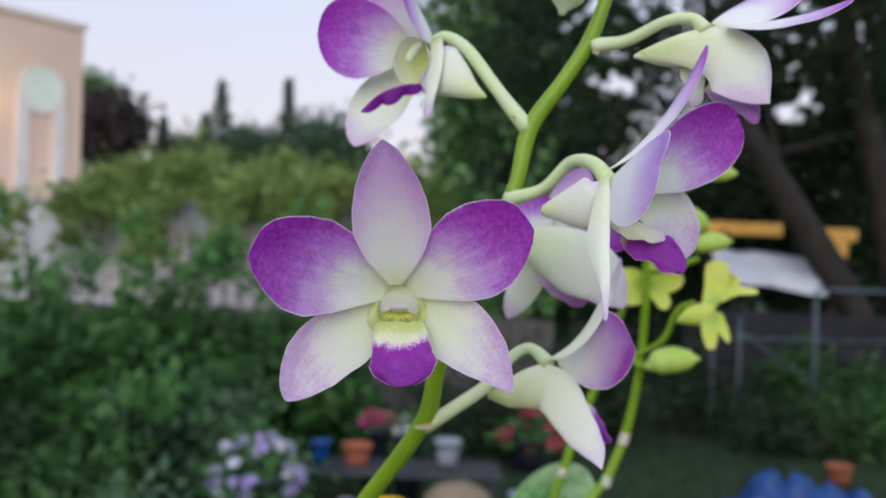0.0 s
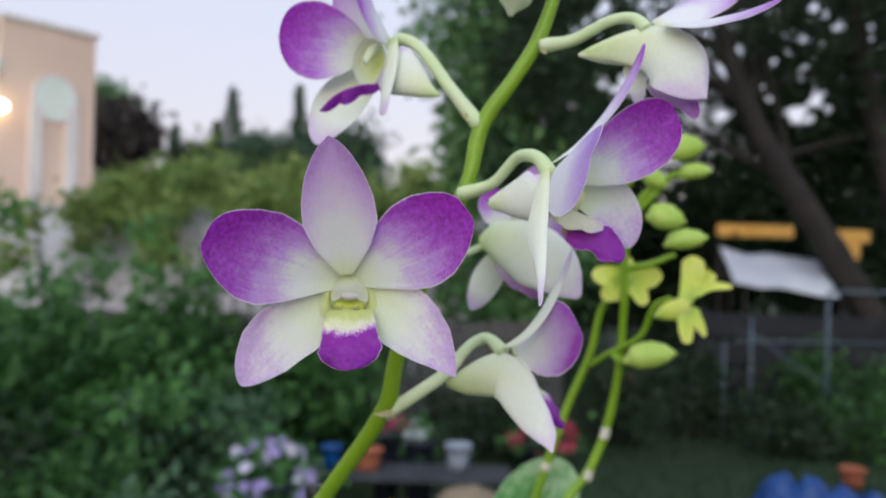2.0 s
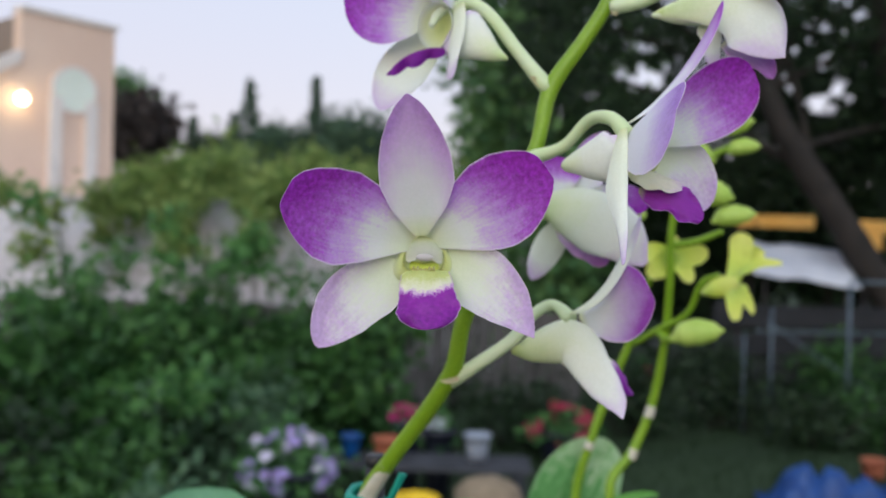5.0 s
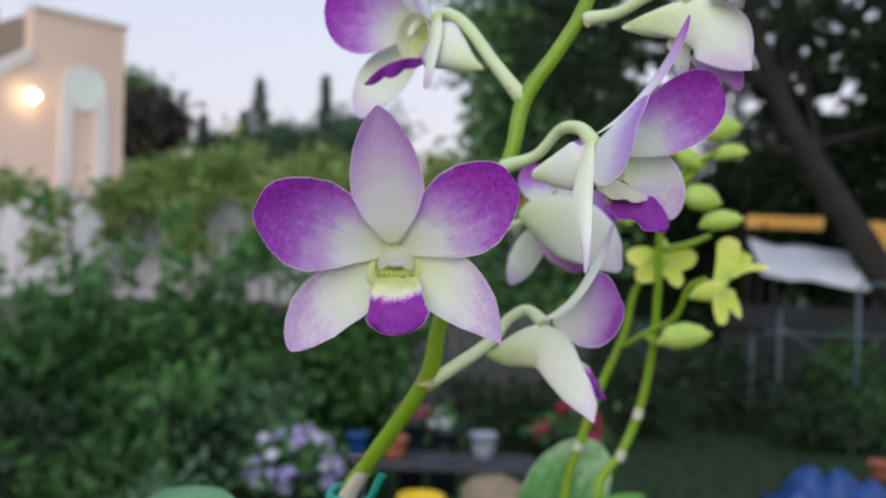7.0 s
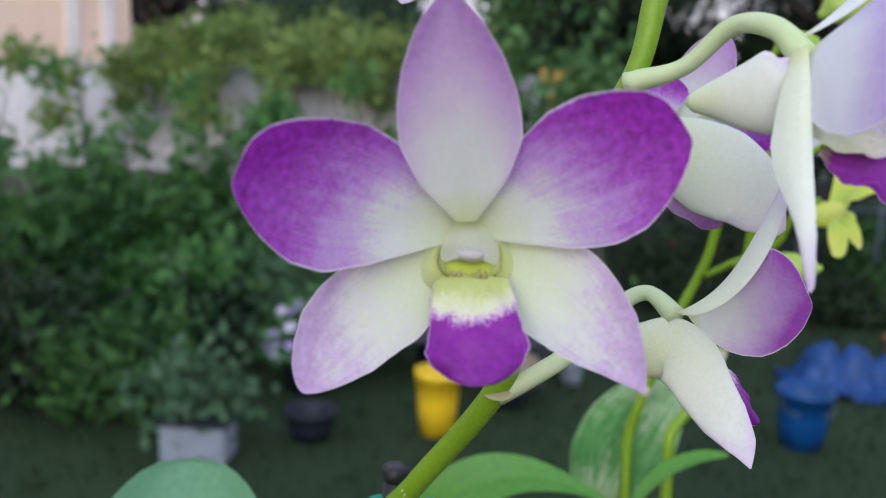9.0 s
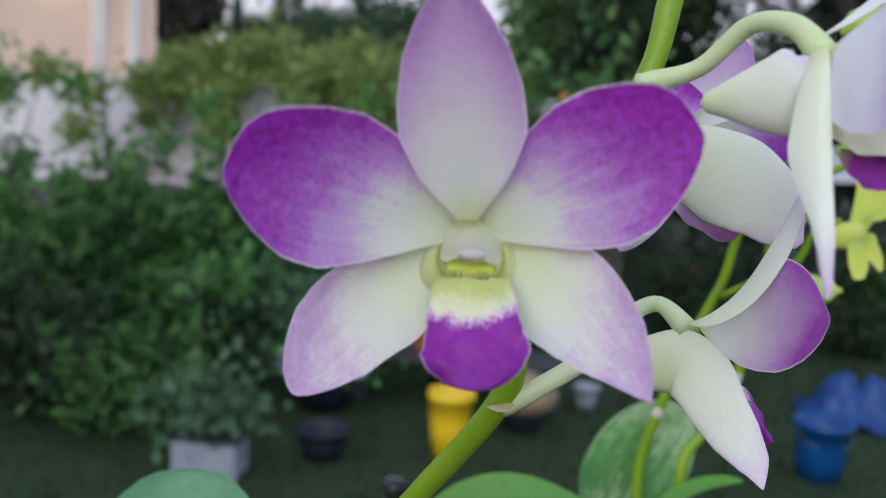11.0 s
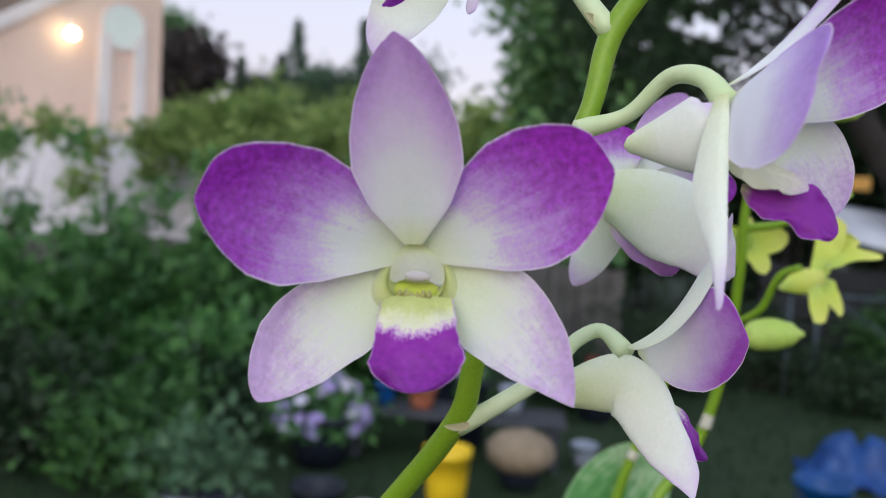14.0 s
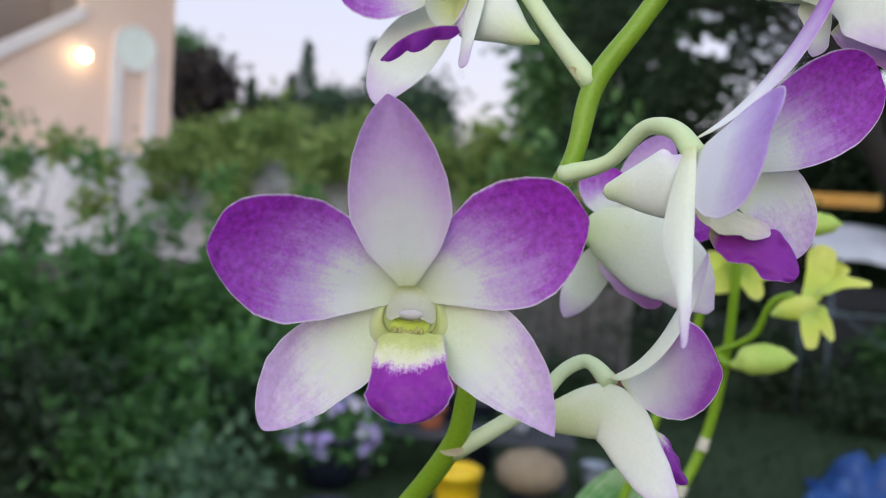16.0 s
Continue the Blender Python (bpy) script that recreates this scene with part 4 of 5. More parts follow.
leaf_cloud("foliage", np.array(b0) + (0, 0, 0.33) + r2.normal(size=(420, 3)) * (0.13, 0.08, 0.08), 0.08, M_LEAF_SILVER, box, rng=r2)
tarp = thing("tarpaulin", "crumpled bright blue plastic tarpaulin on the grass", "tarpaulin", (2.36, 5.40, 0.0))
bm = bmesh.new()
t0 = Vector((2.36, 5.40, 0.0))
bmesh.ops.create_grid(bm, x_segments=60, y_segments=34, size=1, matrix=Matrix.Translation(t0) @ pose(0, 0, 0, 0, 0, -12) @ Matrix.Diagonal((0.52, 0.3, 1, 1)))
HEAP = ((-0.29, 0.03, 0.32, 0.13), (-0.36, -0.05, 0.2, 0.09), (-0.11, 0.0, 0.25, 0.12), (0.08, 0.0, 0.18, 0.13), (0.27, 0.03, 0.16, 0.14))
for v in bm.verts:
    e = v.co - t0
    fall = max(0.0, 1 - (e.x / 0.6) ** 2) * max(0.0, 1 - (e.y / 0.38) ** 2)
    lift = max(h / (1 + ((e.x - x) ** 2 + (e.y - y) ** 2) ** 2 / r ** 4) for x, y, h, r in HEAP)
    v.co.z = 0.006 + fall ** 0.5 * (lift + 0.06 * noise.noise(v.co * 10) + 0.045 * abs(noise.noise(v.co * 19)) + 0.01)
bmesh.ops.solidify(bm, geom=bm.faces[:], thickness=0.004)
part("sheet", bm, M_TARP, tarp)
for sx in (-1, 1):
    for sy in (-1, 1):
        q = t0 + pose(0, 0, 0, 0, 0, -12) @ Vector((sx * 0.5, sy * 0.28, 0.012))
        part("eyelet", lathe_bm([(0.007, 0), (0.016, 0.0), (0.016, 0.005), (0.007, 0.005)], q, 16), M_PIPE, tarp, "small metal eyelet")
part("rope", tube_bm([t0 + pose(0, 0, 0, 0, 0, -12) @ Vector(c) for c in ((-0.5, -0.28, 0.018), (-0.56, -0.33, 0.006), (-0.52, -0.42, 0.006), (-0.39, -0.45, 0.006))], [0.004, 0.004], 20, 6), M_WHITE_SHEET, tarp, "short pale tie rope")

# ---- orchid in its pot ----
table = thing("side_table", "weathered wooden side table", "table", (0.02, 0.3, 0))
part("tabletop", box_bm((0.06, 0.36, 0.98), (0.6, 0.5, 0.03), bevel=0.005), M_WOOD, table, smooth=False)
for sx in (-0.26, 0.26):
    for sy in (-0.2, 0.2):
        part("leg", box_bm((0.06 + sx, 0.36 + sy, 0.4825), (0.04, 0.04, 0.965), bevel=0.004), M_WOOD, table, smooth=False)


def flower_pot(base, r, h):
    t = thing("orchid_pot", "black plastic nursery pot on a table", "pot", base, "orchid pots on the table")
    part("body", lathe_bm([(r * 0.75, 0), (r, h * 0.9), (r * 1.06, h * 0.9), (r * 1.06, h), (r * 0.95, h), (r * 0.9, h * 0.8)], base, 32), M_STAKE, t)
    part("potting_bark", lathe_bm([(r * 0.85, h * 0.76), (r * 0.92, h * 0.84), (r * 0.5, h * 0.88), (r * 0.1, h * 0.87)], base, 24), M_SOIL, t)
    return t


flower_pot((-0.06, 0.34, 0.995), 0.075, 0.14)
flower_pot((0.09, 0.46, 0.995), 0.07, 0.13)

orchid = thing("purple_orchid", "purple and white dendrobium orchid spray in bloom", "orchid", (-0.06, 0.34, 1.11))
STEM = [(-0.06, 0.34, 1.11), (-0.058, 0.325, 1.35), (-0.0329, 0.297, 1.4985), (-0.0244, 0.289, 1.5132), (-0.0038, 0.2725, 1.5465), (-0.0003, 0.268, 1.5635), (0.0112, 0.261, 1.5989), (0.0206, 0.259, 1.6186), (0.0247, 0.2595, 1.6368), (0.0344, 0.258, 1.6517), (0.0409, 0.257, 1.6626), (0.0458, 0.256, 1.6767), (0.0507, 0.255, 1.6948)]
part("stem", tube_bm(STEM, [0.0034, 0.0034, 0.0029, 0.0029, 0.0029, 0.0026, 0.0024, 0.0023, 0.0026, 0.0023, 0.0023, 0.002, 0.0019], 110, 16), M_STEM, orchid)
part("dry_sheath", tube_bm([(-0.039, 0.301, 1.4868), (-0.035, 0.2985, 1.494), (-0.0293, 0.2935, 1.5051), (-0.0249, 0.2893, 1.5125)], [0.0032, 0.0032, 0.0031, 0.0028], 16, 14), M_SHEATH, orchid, "papery dry sheath round the cane")
part("bract", petal_bm([(-0.0012, 0.27, 1.5455), (-0.0041, 0.2695, 1.5442), (-0.0073, 0.271, 1.5444)], (0, -1, 0.3), 0.0018, 0.5, 0.8, 0.4, 0.0003), [M_BRACT, M_BRACT], orchid, "thin papery bract")
for p, q, w in (((0.0225, 0.259, 1.6372), (0.0184, 0.258, 1.6402), 0.002), ((0.0421, 0.2555, 1.6608), (0.0434, 0.255, 1.6584), 0.002)):
    p, q = Vector(p), Vector(q)
    part("bract", petal_bm([p, (p + q) / 2, q], (0, -1, 0.2), w, 0.5, 0.6, 0.5, 0.0003), [M_BRACT, M_BRACT], orchid)


M_CHIN = mat("spur_wax", (0.72, 0.82, 0.52), (0.81, 0.87, 0.72), 0.42, 120, 0.1, 1500, leafy=0.2, vary=0.05)
M_TOOTH = mat("crest_tooth_tan", (0.42, 0.4, 0.13), (0.5, 0.46, 0.2), 0.5, 400, 0.05, 2500, leafy=0.2, vary=0.05)
M_THROAT_WAX = mat("throat_wax", (0.86, 0.9, 0.42), (0.9, 0.92, 0.56), 0.45, 150, 0.1, 1500, leafy=0.2, vary=0.05)


TISSUES = {"pale": M_OUTER, "fused": M_FUSED, "lilac": M_PETAL_LILAC, "soft": M_LIP_SOFT, "disc": M_DISC, "deep": M_LIP_DEEP}


def flower(name, label, parts, pedicel, radii=(0.0021, 0.0019, 0.0019, 0.0023), body=None, spur=None):
    """A flower: petals by kind (name, spine, facing, width[, shape]), its stalk and its spur."""
    fl = part(name, tube_bm(pedicel, radii, 26, 12), M_PEDICEL, orchid, label)
    if body:
        part("lateral_sepal", sheath_bm(*body, (0, -1, 0), 64, 28), M_FUSED, fl, "pale outer sepal drawn out into a spur")
    looks = {"petal": ([M_PETAL, M_PETAL_BACK], 0.9, 0.5, 0.16), "dorsal_sepal": ([M_DORSAL, M_PETAL_BACK], 0.72, 0.62, 0.18), "lateral_sepal": ([M_SEPAL, M_OUTER], 0.75, 0.62, 0.18), "lip": ([M_LIP, M_LIP], 0.55, 0.42, -0.2)}
    if spur:
        part("spur", sheath_bm([Vector(p) + Vector((0, 0.0012 + 0.0008 * k, 0)) for k, p in enumerate(spur[0])], spur[1], (0.9, 0.7, 0.5, 0.35), (0, -1, 0), 30, 24), M_CHIN, fl, "pale green-white spur")
    for k, (kind, spine, facing, width, *more) in enumerate(parts):
        mats, a, b, cup = looks[kind]
        more = [dict(m) for m in more]
        for word, tissue in TISSUES.items():
            if more and more[0].pop(word, False):
                mats = [tissue, tissue]
        kw = dict(a=a, b=b, cup=cup, seed=len(name) + k * 1.7 + spine[0][0] * 300)
        kw.update(more[0] if more else {})
        part(kind, petal_bm(spine, facing, width, **kw), mats, fl)
    return fl


# open bloom that faces forward
A = flower("front_flower", "open purple and white orchid bloom facing forward", [
    ("petal", [(-0.0122, 0.2252, 1.5886), (-0.0306, 0.2195, 1.5935), (-0.0456, 0.2040, 1.5972)], (-0.2, -1, 0), ((1.8, 5.7, 9.5, 11.7, 11.1, 8.3, 5.0, 2.1, 0.0), (2.7, 7.2, 11.4, 13.2, 12.9, 11.5, 9.6, 6.6, 0.0)), dict(cup=0.13, nu=24, nv=48, jag=0.012)),
    ("petal", [(-0.0104, 0.2250, 1.5888), (0.0053, 0.2190, 1.5970), (0.0218, 0.2115, 1.6058)], (0.2, -1, 0), ((2.4, 6.6, 10.6, 12.9, 13.0, 11.5, 9.5, 6.6, 0.0), (1.8, 5.6, 9.2, 11.1, 10.4, 7.8, 4.6, 1.8, 0.0)), dict(cup=0.1, flip=-1, nu=24, nv=48, jag=0.012)),
    ("dorsal_sepal", [(-0.0117, 0.2222, 1.5905), (-0.0129, 0.2162, 1.6088), (-0.0157, 0.2105, 1.6260)], (0, -1, 0.1), ((1.6, 7.2, 9.7, 9.4, 8.0, 5.9, 3.5, 1.1, 0.0), (1.6, 7.0, 9.8, 9.5, 7.8, 5.6, 3.5, 1.2, 0.0)), dict(nu=22, nv=44, jag=0.01, fold=-0.5)),
    ("lateral_sepal", [(-0.0149, 0.2260, 1.5846), (-0.0276, 0.2232, 1.5756), (-0.0383, 0.2192, 1.5604)], (-0.1, -1, 0), ((2.6, 6.8, 8.6, 7.9, 7.0, 5.2, 3.2, 1.3, 0.0), (2.7, 5.5, 8.5, 9.2, 8.7, 6.6, 4.3, 1.9, 0.0)), dict(nu=22, nv=44, jag=0.012)),
    ("lateral_sepal", [(-0.0066, 0.2260, 1.5852), (0.0084, 0.2198, 1.5796), (0.0184, 0.2145, 1.5649)], (0.1, -1, 0), ((3.8, 6.3, 8.5, 7.7, 6.2, 3.9, 2.0, 0.5, 0.0), (1.8, 6.9, 8.7, 8.1, 6.5, 4.1, 2.1, 0.6, 0.0)), dict(flip=-1, nu=22, nv=44, jag=0.012)),
    ("lip", [(-0.0103, 0.2215, 1.5814), (-0.0095, 0.2125, 1.5767), (-0.0080, 0.2067, 1.5671)], (0, -0.9, 0.4), ((6.3, 6.8, 7.1, 7.5, 8.3, 7.1, 5.2, 3.0, 0.0), (6.4, 6.9, 7.2, 7.7, 8.3, 6.8, 4.6, 2.2, 0.0)), dict(cup=-0.2, wave=0.16, jag=0.045, nu=28, nv=56)),
], pedicel=[(0.0129, 0.2605, 1.6006), (0.0042, 0.252, 1.5995), (-0.0051, 0.243, 1.592), (-0.0105, 0.234, 1.5868)])
c0 = Vector((-0.0108, 0.2258, 1.5837))


def shell(centre, rows, thick, closed=False):
    """A thin shell from rows of (x, y, z) points round the centre, with UVs; closed: each row is a ring."""
    bm = bmesh.new()
    uvl = bm.loops.layers.uv.new("UVMap")
    grid = [[(bm.verts.new(Vector(centre) + Vector(p)), i / (len(r) - 1), j / (len(rows) - 1)) for i, p in enumerate(r)] for j, r in enumerate(rows)]
    for r0, r1 in zip(grid, grid[1:]):
        for i in range(len(r0) - (0 if closed else 1)):
            k = (i + 1) % len(r0)
            q = [r0[i], r0[k], r1[k], r1[i]]
            f = bm.faces.new([v[0] for v in q])
            for lp, v in zip(f.loops, q):
                lp[uvl].uv = (v[1], v[2])
    bmesh.ops.solidify(bm, geom=bm.faces[:], thickness=thick)
    return bm


def throat_ring(h, z0, w, taper, y_top, y_low, blunt=0.75, n=44):
    """A pear-shaped ring in mm: half height, middle, half width; its depth runs from the top to the lower lip."""
    ring = []
    for k in range(n):
        a = 2 * math.pi * k / n
        sn, cs = math.sin(a), math.cos(a)
        x = w * math.copysign(abs(cs) ** blunt, cs) * (1 - taper * sn)
        f = (1 - sn) / 2
        ring.append((0.001 * x, 0.001 * (y_top + (y_low - y_top) * f * f * (3 - 2 * f)), 0.001 * (z0 + h * sn)))
    return ring


# throat: side lobes of the lip swelling forward round a wide mouth, with a bright tube inside
part("throat", shell(c0, [throat_ring(8.3, -0.5, 9.0, 0.36, 0.9, 0.5), throat_ring(7.7, -0.2, 8.4, 0.36, 0.0, -0.5), throat_ring(7.1, 0.1, 7.7, 0.34, -0.5, -1.4), throat_ring(6.4, 0.6, 6.9, 0.3, -0.9, -2.2), throat_ring(5.7, 1.05, 6.0, 0.24, -1.2, -2.9), throat_ring(5.0, 1.45, 5.3, 0.2, -1.2, -3.2)], 0.0003, True), M_THROAT, A, "yellow-green throat")
part("throat_inside", shell(c0, [throat_ring(4.95, 1.45, 5.2, 0.2, -1.15, -3.1), throat_ring(4.5, 1.6, 4.9, 0.18, -0.4, -1.9), throat_ring(4.0, 1.4, 4.5, 0.15, 0.8, 0.2), throat_ring(3.0, 1.1, 3.4, 0.1, 1.8, 1.6), throat_ring(0.6, 1.0, 0.8, 0.0, 2.2, 2.1)], 0.0002, True), M_THROAT_WAX, A, "bright yellow inside of the throat")
# column: broad pale hood whose lower edge has two blunt corners round the pollen cap
hood = []
for j in range(13):
    t = j / 12
    w = 2.7 + 3.4 * t ** 0.7
    row = []
    for i in range(25):
        u = math.sin(math.pi / 2 * (i / 12 - 1))
        drop = 7.7 - 7.4 * t - 0.95 * t ** 4 * math.exp(-((abs(u) - 0.66) / 0.2) ** 2) - 0.1 * u * t
        row.append((0.001 * w * u, 0.001 * (-0.9 - 1.7 * math.sin(t * 2.0) + (0.5 + 0.9 * t) * u * u), 0.001 * drop))
    hood.append(row)
bm = shell(c0, hood, 0.0007)
for f in bm.faces:
    for lp in f.loops:
        q = lp[bm.loops.layers.uv.active].uv
        q.y = (1 - (1 - q.y) ** 2) * (1 - 0.85 * abs(2 * q.x - 1) ** 2.5)
col = part("column", bm, M_HOOD, A, "pale hooded column")
part("anther_cap", ball_bm(c0 + Vector((0.0001, -0.0021, 0.0009)), (0.0024, 0.0011, 0.0011), seg=24), M_ANTHER, col, "greyish white pollen cap")
crest = part("crest", shell(c0, [[(x * 0.00078, -0.0004 - 0.0024 * r - 0.00002 * (25 - x * x), -0.0007 - 0.0021 * r + 0.00003 * x * x) for x in range(-5, 6)] for r in (0, 0.33, 0.66, 1)], 0.0004), M_CREST, A, "bright yellow crest on the lip")
for k in range(6):
    p = c0 + Vector((-0.0026 + 0.00105 * k, -0.0046, -0.0026 + 0.0001 * abs(2.5 - k)))
    h = (0.0010, 0.0012, 0.0007, 0.0008, 0.0013, 0.0011)[k]
    part("crest_tooth", tube_bm([p, p + Vector((0, -0.0001, h * 0.55)), p + Vector((0.0001, -0.0001, h))], [0.00052, 0.00042, 0.0001], 6, 8), M_TOOTH, crest)

# bloom on the upper branch, turned aside
B = flower("side_flower", "purple and white orchid bloom seen from the side", [
    ("petal", [(-0.012, 0.272, 1.6613), (-0.0251, 0.272, 1.6647), (-0.0407, 0.266, 1.6645)], (-0.3, -1, 0), 0.0236, dict(a=0.9, b=0.45)),
    ("lateral_sepal", [(-0.0095, 0.276, 1.6555), (-0.0221, 0.28, 1.6495), (-0.0292, 0.275, 1.6314)], (-0.3, -1, 0.2), 0.0165, dict(pale=True)),
    ("dorsal_sepal", [(-0.0083, 0.274, 1.6649), (-0.0177, 0.277, 1.6734), (-0.024, 0.279, 1.6846)], (-0.5, -0.85, -0.2), 0.014),
    ("petal", [(-0.0054, 0.268, 1.6648), (-0.0102, 0.26, 1.67), (-0.0148, 0.256, 1.6804)], (-0.88, 0.4, -0.4), 0.0135, dict(a=0.6)),
    ("lateral_sepal", [(-0.0037, 0.2640, 1.6639), (-0.0050, 0.2595, 1.6516), (-0.0065, 0.2570, 1.6387)], (-0.7, -0.7, 0), ((1.2, 2.8, 3.2, 2.8, 2.3, 2.1, 1.9, 1.5, 0.0), (3.6, 3.4, 3.1, 2.8, 2.3, 2.0, 1.9, 0.9, 0.0)), dict(pale=True, cup=-0.2)),
], pedicel=[(0.0242, 0.2595, 1.6365), (0.0147, 0.262, 1.6484), (0.0055, 0.266, 1.6609), (-0.0012, 0.27, 1.6658), (-0.0056, 0.274, 1.6645)], radii=[0.0026, 0.0021, 0.002, 0.0019, 0.0022], body=([(0.0112, 0.2587, 1.6456), (0.0066, 0.2605, 1.6479), (0.0018, 0.2630, 1.6513), (-0.0026, 0.2655, 1.6543), (-0.0049, 0.2668, 1.6558)], (0.0005, 0.0030, 0.0060, 0.0084, 0.0079), (0.9, 0.8, 0.6, 0.45, 0.4)))


def bowl_bm(centre, facing, wide, high, deep):
    """An open oval bowl that faces the given way, thin-walled, with UVs from rim to bottom."""
    f = Vector(facing).normalized()
    x = f.cross(Vector((0, 0, 1))).normalized()
    z = x.cross(f)
    rows = []
    for j in range(9):
        t = j / 8 * math.pi / 2
        rows.append([tuple(x * (wide * math.cos(t) * math.cos(a) + 0.00005) + z * (high * math.cos(t) * math.sin(a)) - f * (deep * math.sin(t))) for a in (2 * math.pi * k / 28 for k in range(28))])
    return shell(centre, rows, 0.0003, True)


b0 = Vector((-0.0118, 0.2655, 1.6571))
part("throat", bowl_bm(b0, (-0.55, -0.83, -0.05), 0.0066, 0.0074, 0.0055), M_THROAT, B, "yellow-green throat")
part("column", tube_bm([b0 + Vector((0.0035, 0.002, 0.0058)), b0 + Vector((0.001, 0.0005, 0.0035)), b0 + Vector((-0.0006, -0.001, 0.0)), b0 + Vector((-0.0004, -0.001, -0.0012))], [0.0014, 0.0015, 0.0012, 0.0005], 14, 12), M_CHIN, B, "pale column")
ruffle = bmesh.new()
uvl = ruffle.loops.layers.uv.new("UVMap")
line = [(-0.0076, 0.2660, 1.6503), (-0.0129, 0.2600, 1.6488), (-0.0176, 0.2575, 1.6468), (-0.0217, 0.2570, 1.6442), (-0.0259, 0.2590, 1.6402)]
rows = []
for k in range(41):
    t = k / 40
    p = curve_point(line, t)
    drop = 0.0044 * math.sin(math.pi * min(t * 0.94 + 0.05, 1)) ** 0.6
    rows.append([(ruffle.verts.new(p + Vector((0.0004 * r * math.sin(t * 21), -0.0016 * r * math.sin(t * 15 + 0.6), -drop * r * (1 + 0.22 * math.sin(t * 17))))), r, t) for r in (0, 0.25, 0.5, 0.75, 1)])
for r0, r1 in zip(rows, rows[1:]):
    for k in range(4):
        q = [r0[k], r0[k + 1], r1[k + 1], r1[k]]
        f = ruffle.faces.new([v[0] for v in q])
        for lp, v in zip(f.loops, q):
            lp[uvl].uv = (0.5, 0.05 + v[1] * 0.95)
bmesh.ops.solidify(ruffle, geom=ruffle.faces[:], thickness=0.0003)
part("lip", ruffle, M_LIP_DEEP, B, "ruffled deep purple lip")

# bloom on the arched stalk, facing away to the side
C = flower("side_flower", "purple and white orchid bloom hanging on an arched stalk", [
    ("petal", [(0.0423, 0.228, 1.6182), (0.0461, 0.214, 1.6184), (0.0502, 0.203, 1.6222)], (0.79, 0.35, -0.43), 0.0252, dict(a=0.75, b=0.4, lilac=True)),
    ("petal", [(0.0502, 0.233, 1.6186), (0.0617, 0.2345, 1.6259), (0.0788, 0.235, 1.638)], (0.35, -0.9, -0.2), 0.0196, dict(a=0.95, b=0.43, flip=-1)),
    ("dorsal_sepal", [(0.0437, 0.233, 1.6229), (0.0599, 0.234, 1.6334), (0.0686, 0.232, 1.6569)], (0.8, 0.22, -0.56), 0.0078, dict(a=1.1, b=0.6)),
    ("lateral_sepal", [(0.05, 0.238, 1.6135), (0.063, 0.242, 1.6173), (0.0674, 0.241, 1.5997)], (0.3, -1, 0.2), 0.0157),
    ("lateral_sepal", [(0.0415, 0.2262, 1.6205), (0.0384, 0.2150, 1.6015), (0.0386, 0.2038, 1.5845)], (-0.6, -0.8, 0), ((1.0, 1.5, 1.6, 1.7, 1.7, 1.8, 1.8, 1.7, 1.3, 1.0, 0.8, 0.4, 0.0), (1.5, 3.0, 4.2, 4.8, 4.2, 2.7, 1.6, 1.0, 0.8, 0.6, 0.5, 0.5, 0.0)), dict(pale=True, cup=-0.3, nu=16, nv=48)),
    ("lip", [(0.0461, 0.2262, 1.6042), (0.0549, 0.2243, 1.6025), (0.0635, 0.2264, 1.5972)], (0.2, -0.85, 0.4), ((1.0, 1.3, 1.8, 2.6, 4.3, 5.9, 5.3, 4.4, 3.6, 3.0, 2.3, 1.7, 0.0), (0.6, 3.4, 4.4, 4.3, 3.4, 4.0, 4.5, 4.2, 3.5, 2.8, 2.3, 1.5, 0.0)), dict(deep=True, wave=0.3, cup=-0.15, jag=0.05, nu=20, nv=40)),
    ("lip", [(0.0437, 0.2288, 1.6099), (0.0498, 0.2243, 1.6073), (0.0572, 0.2246, 1.6046)], (0.2, -0.7, 0.6), ((2.3, 2.5, 2.5, 2.1, 1.7, 1.6, 1.7, 1.8, 1.8, 0.6, 0.0), (1.5, 4.0, 5.8, 5.6, 5.1, 4.5, 3.9, 2.9, 1.7, 0.9, 0.0)), dict(disc=True, wave=0.25, cup=0.15, jag=0.06, nu=18, nv=36)),
], pedicel=[(0.0186, 0.2585, 1.6153), (0.0282, 0.252, 1.6184), (0.0351, 0.245, 1.6256), (0.04, 0.236, 1.6246), (0.0429, 0.228, 1.6191)], radii=[0.0023, 0.0017, 0.0018, 0.002, 0.0024], body=([(0.0266, 0.2391, 1.6112), (0.0275, 0.2384, 1.6114), (0.0307, 0.2360, 1.6120), (0.0345, 0.2325, 1.6125), (0.0385, 0.2295, 1.6133), (0.0413, 0.2280, 1.6146), (0.0432, 0.2280, 1.6165)], (0.0004, 0.0017, 0.0034, 0.0055, 0.0071, 0.0062, 0.0040), (0.9, 0.9, 0.75, 0.55, 0.42, 0.34, 0.3)))
b0 = Vector((0.0488, 0.231, 1.6127))
part("throat", ball_bm(b0, (0.0036, 0.0036, 0.005), turn=pose(0, 0, 0, 0, 25, 0)), M_THROAT_WAX, C, "yellow-green throat")

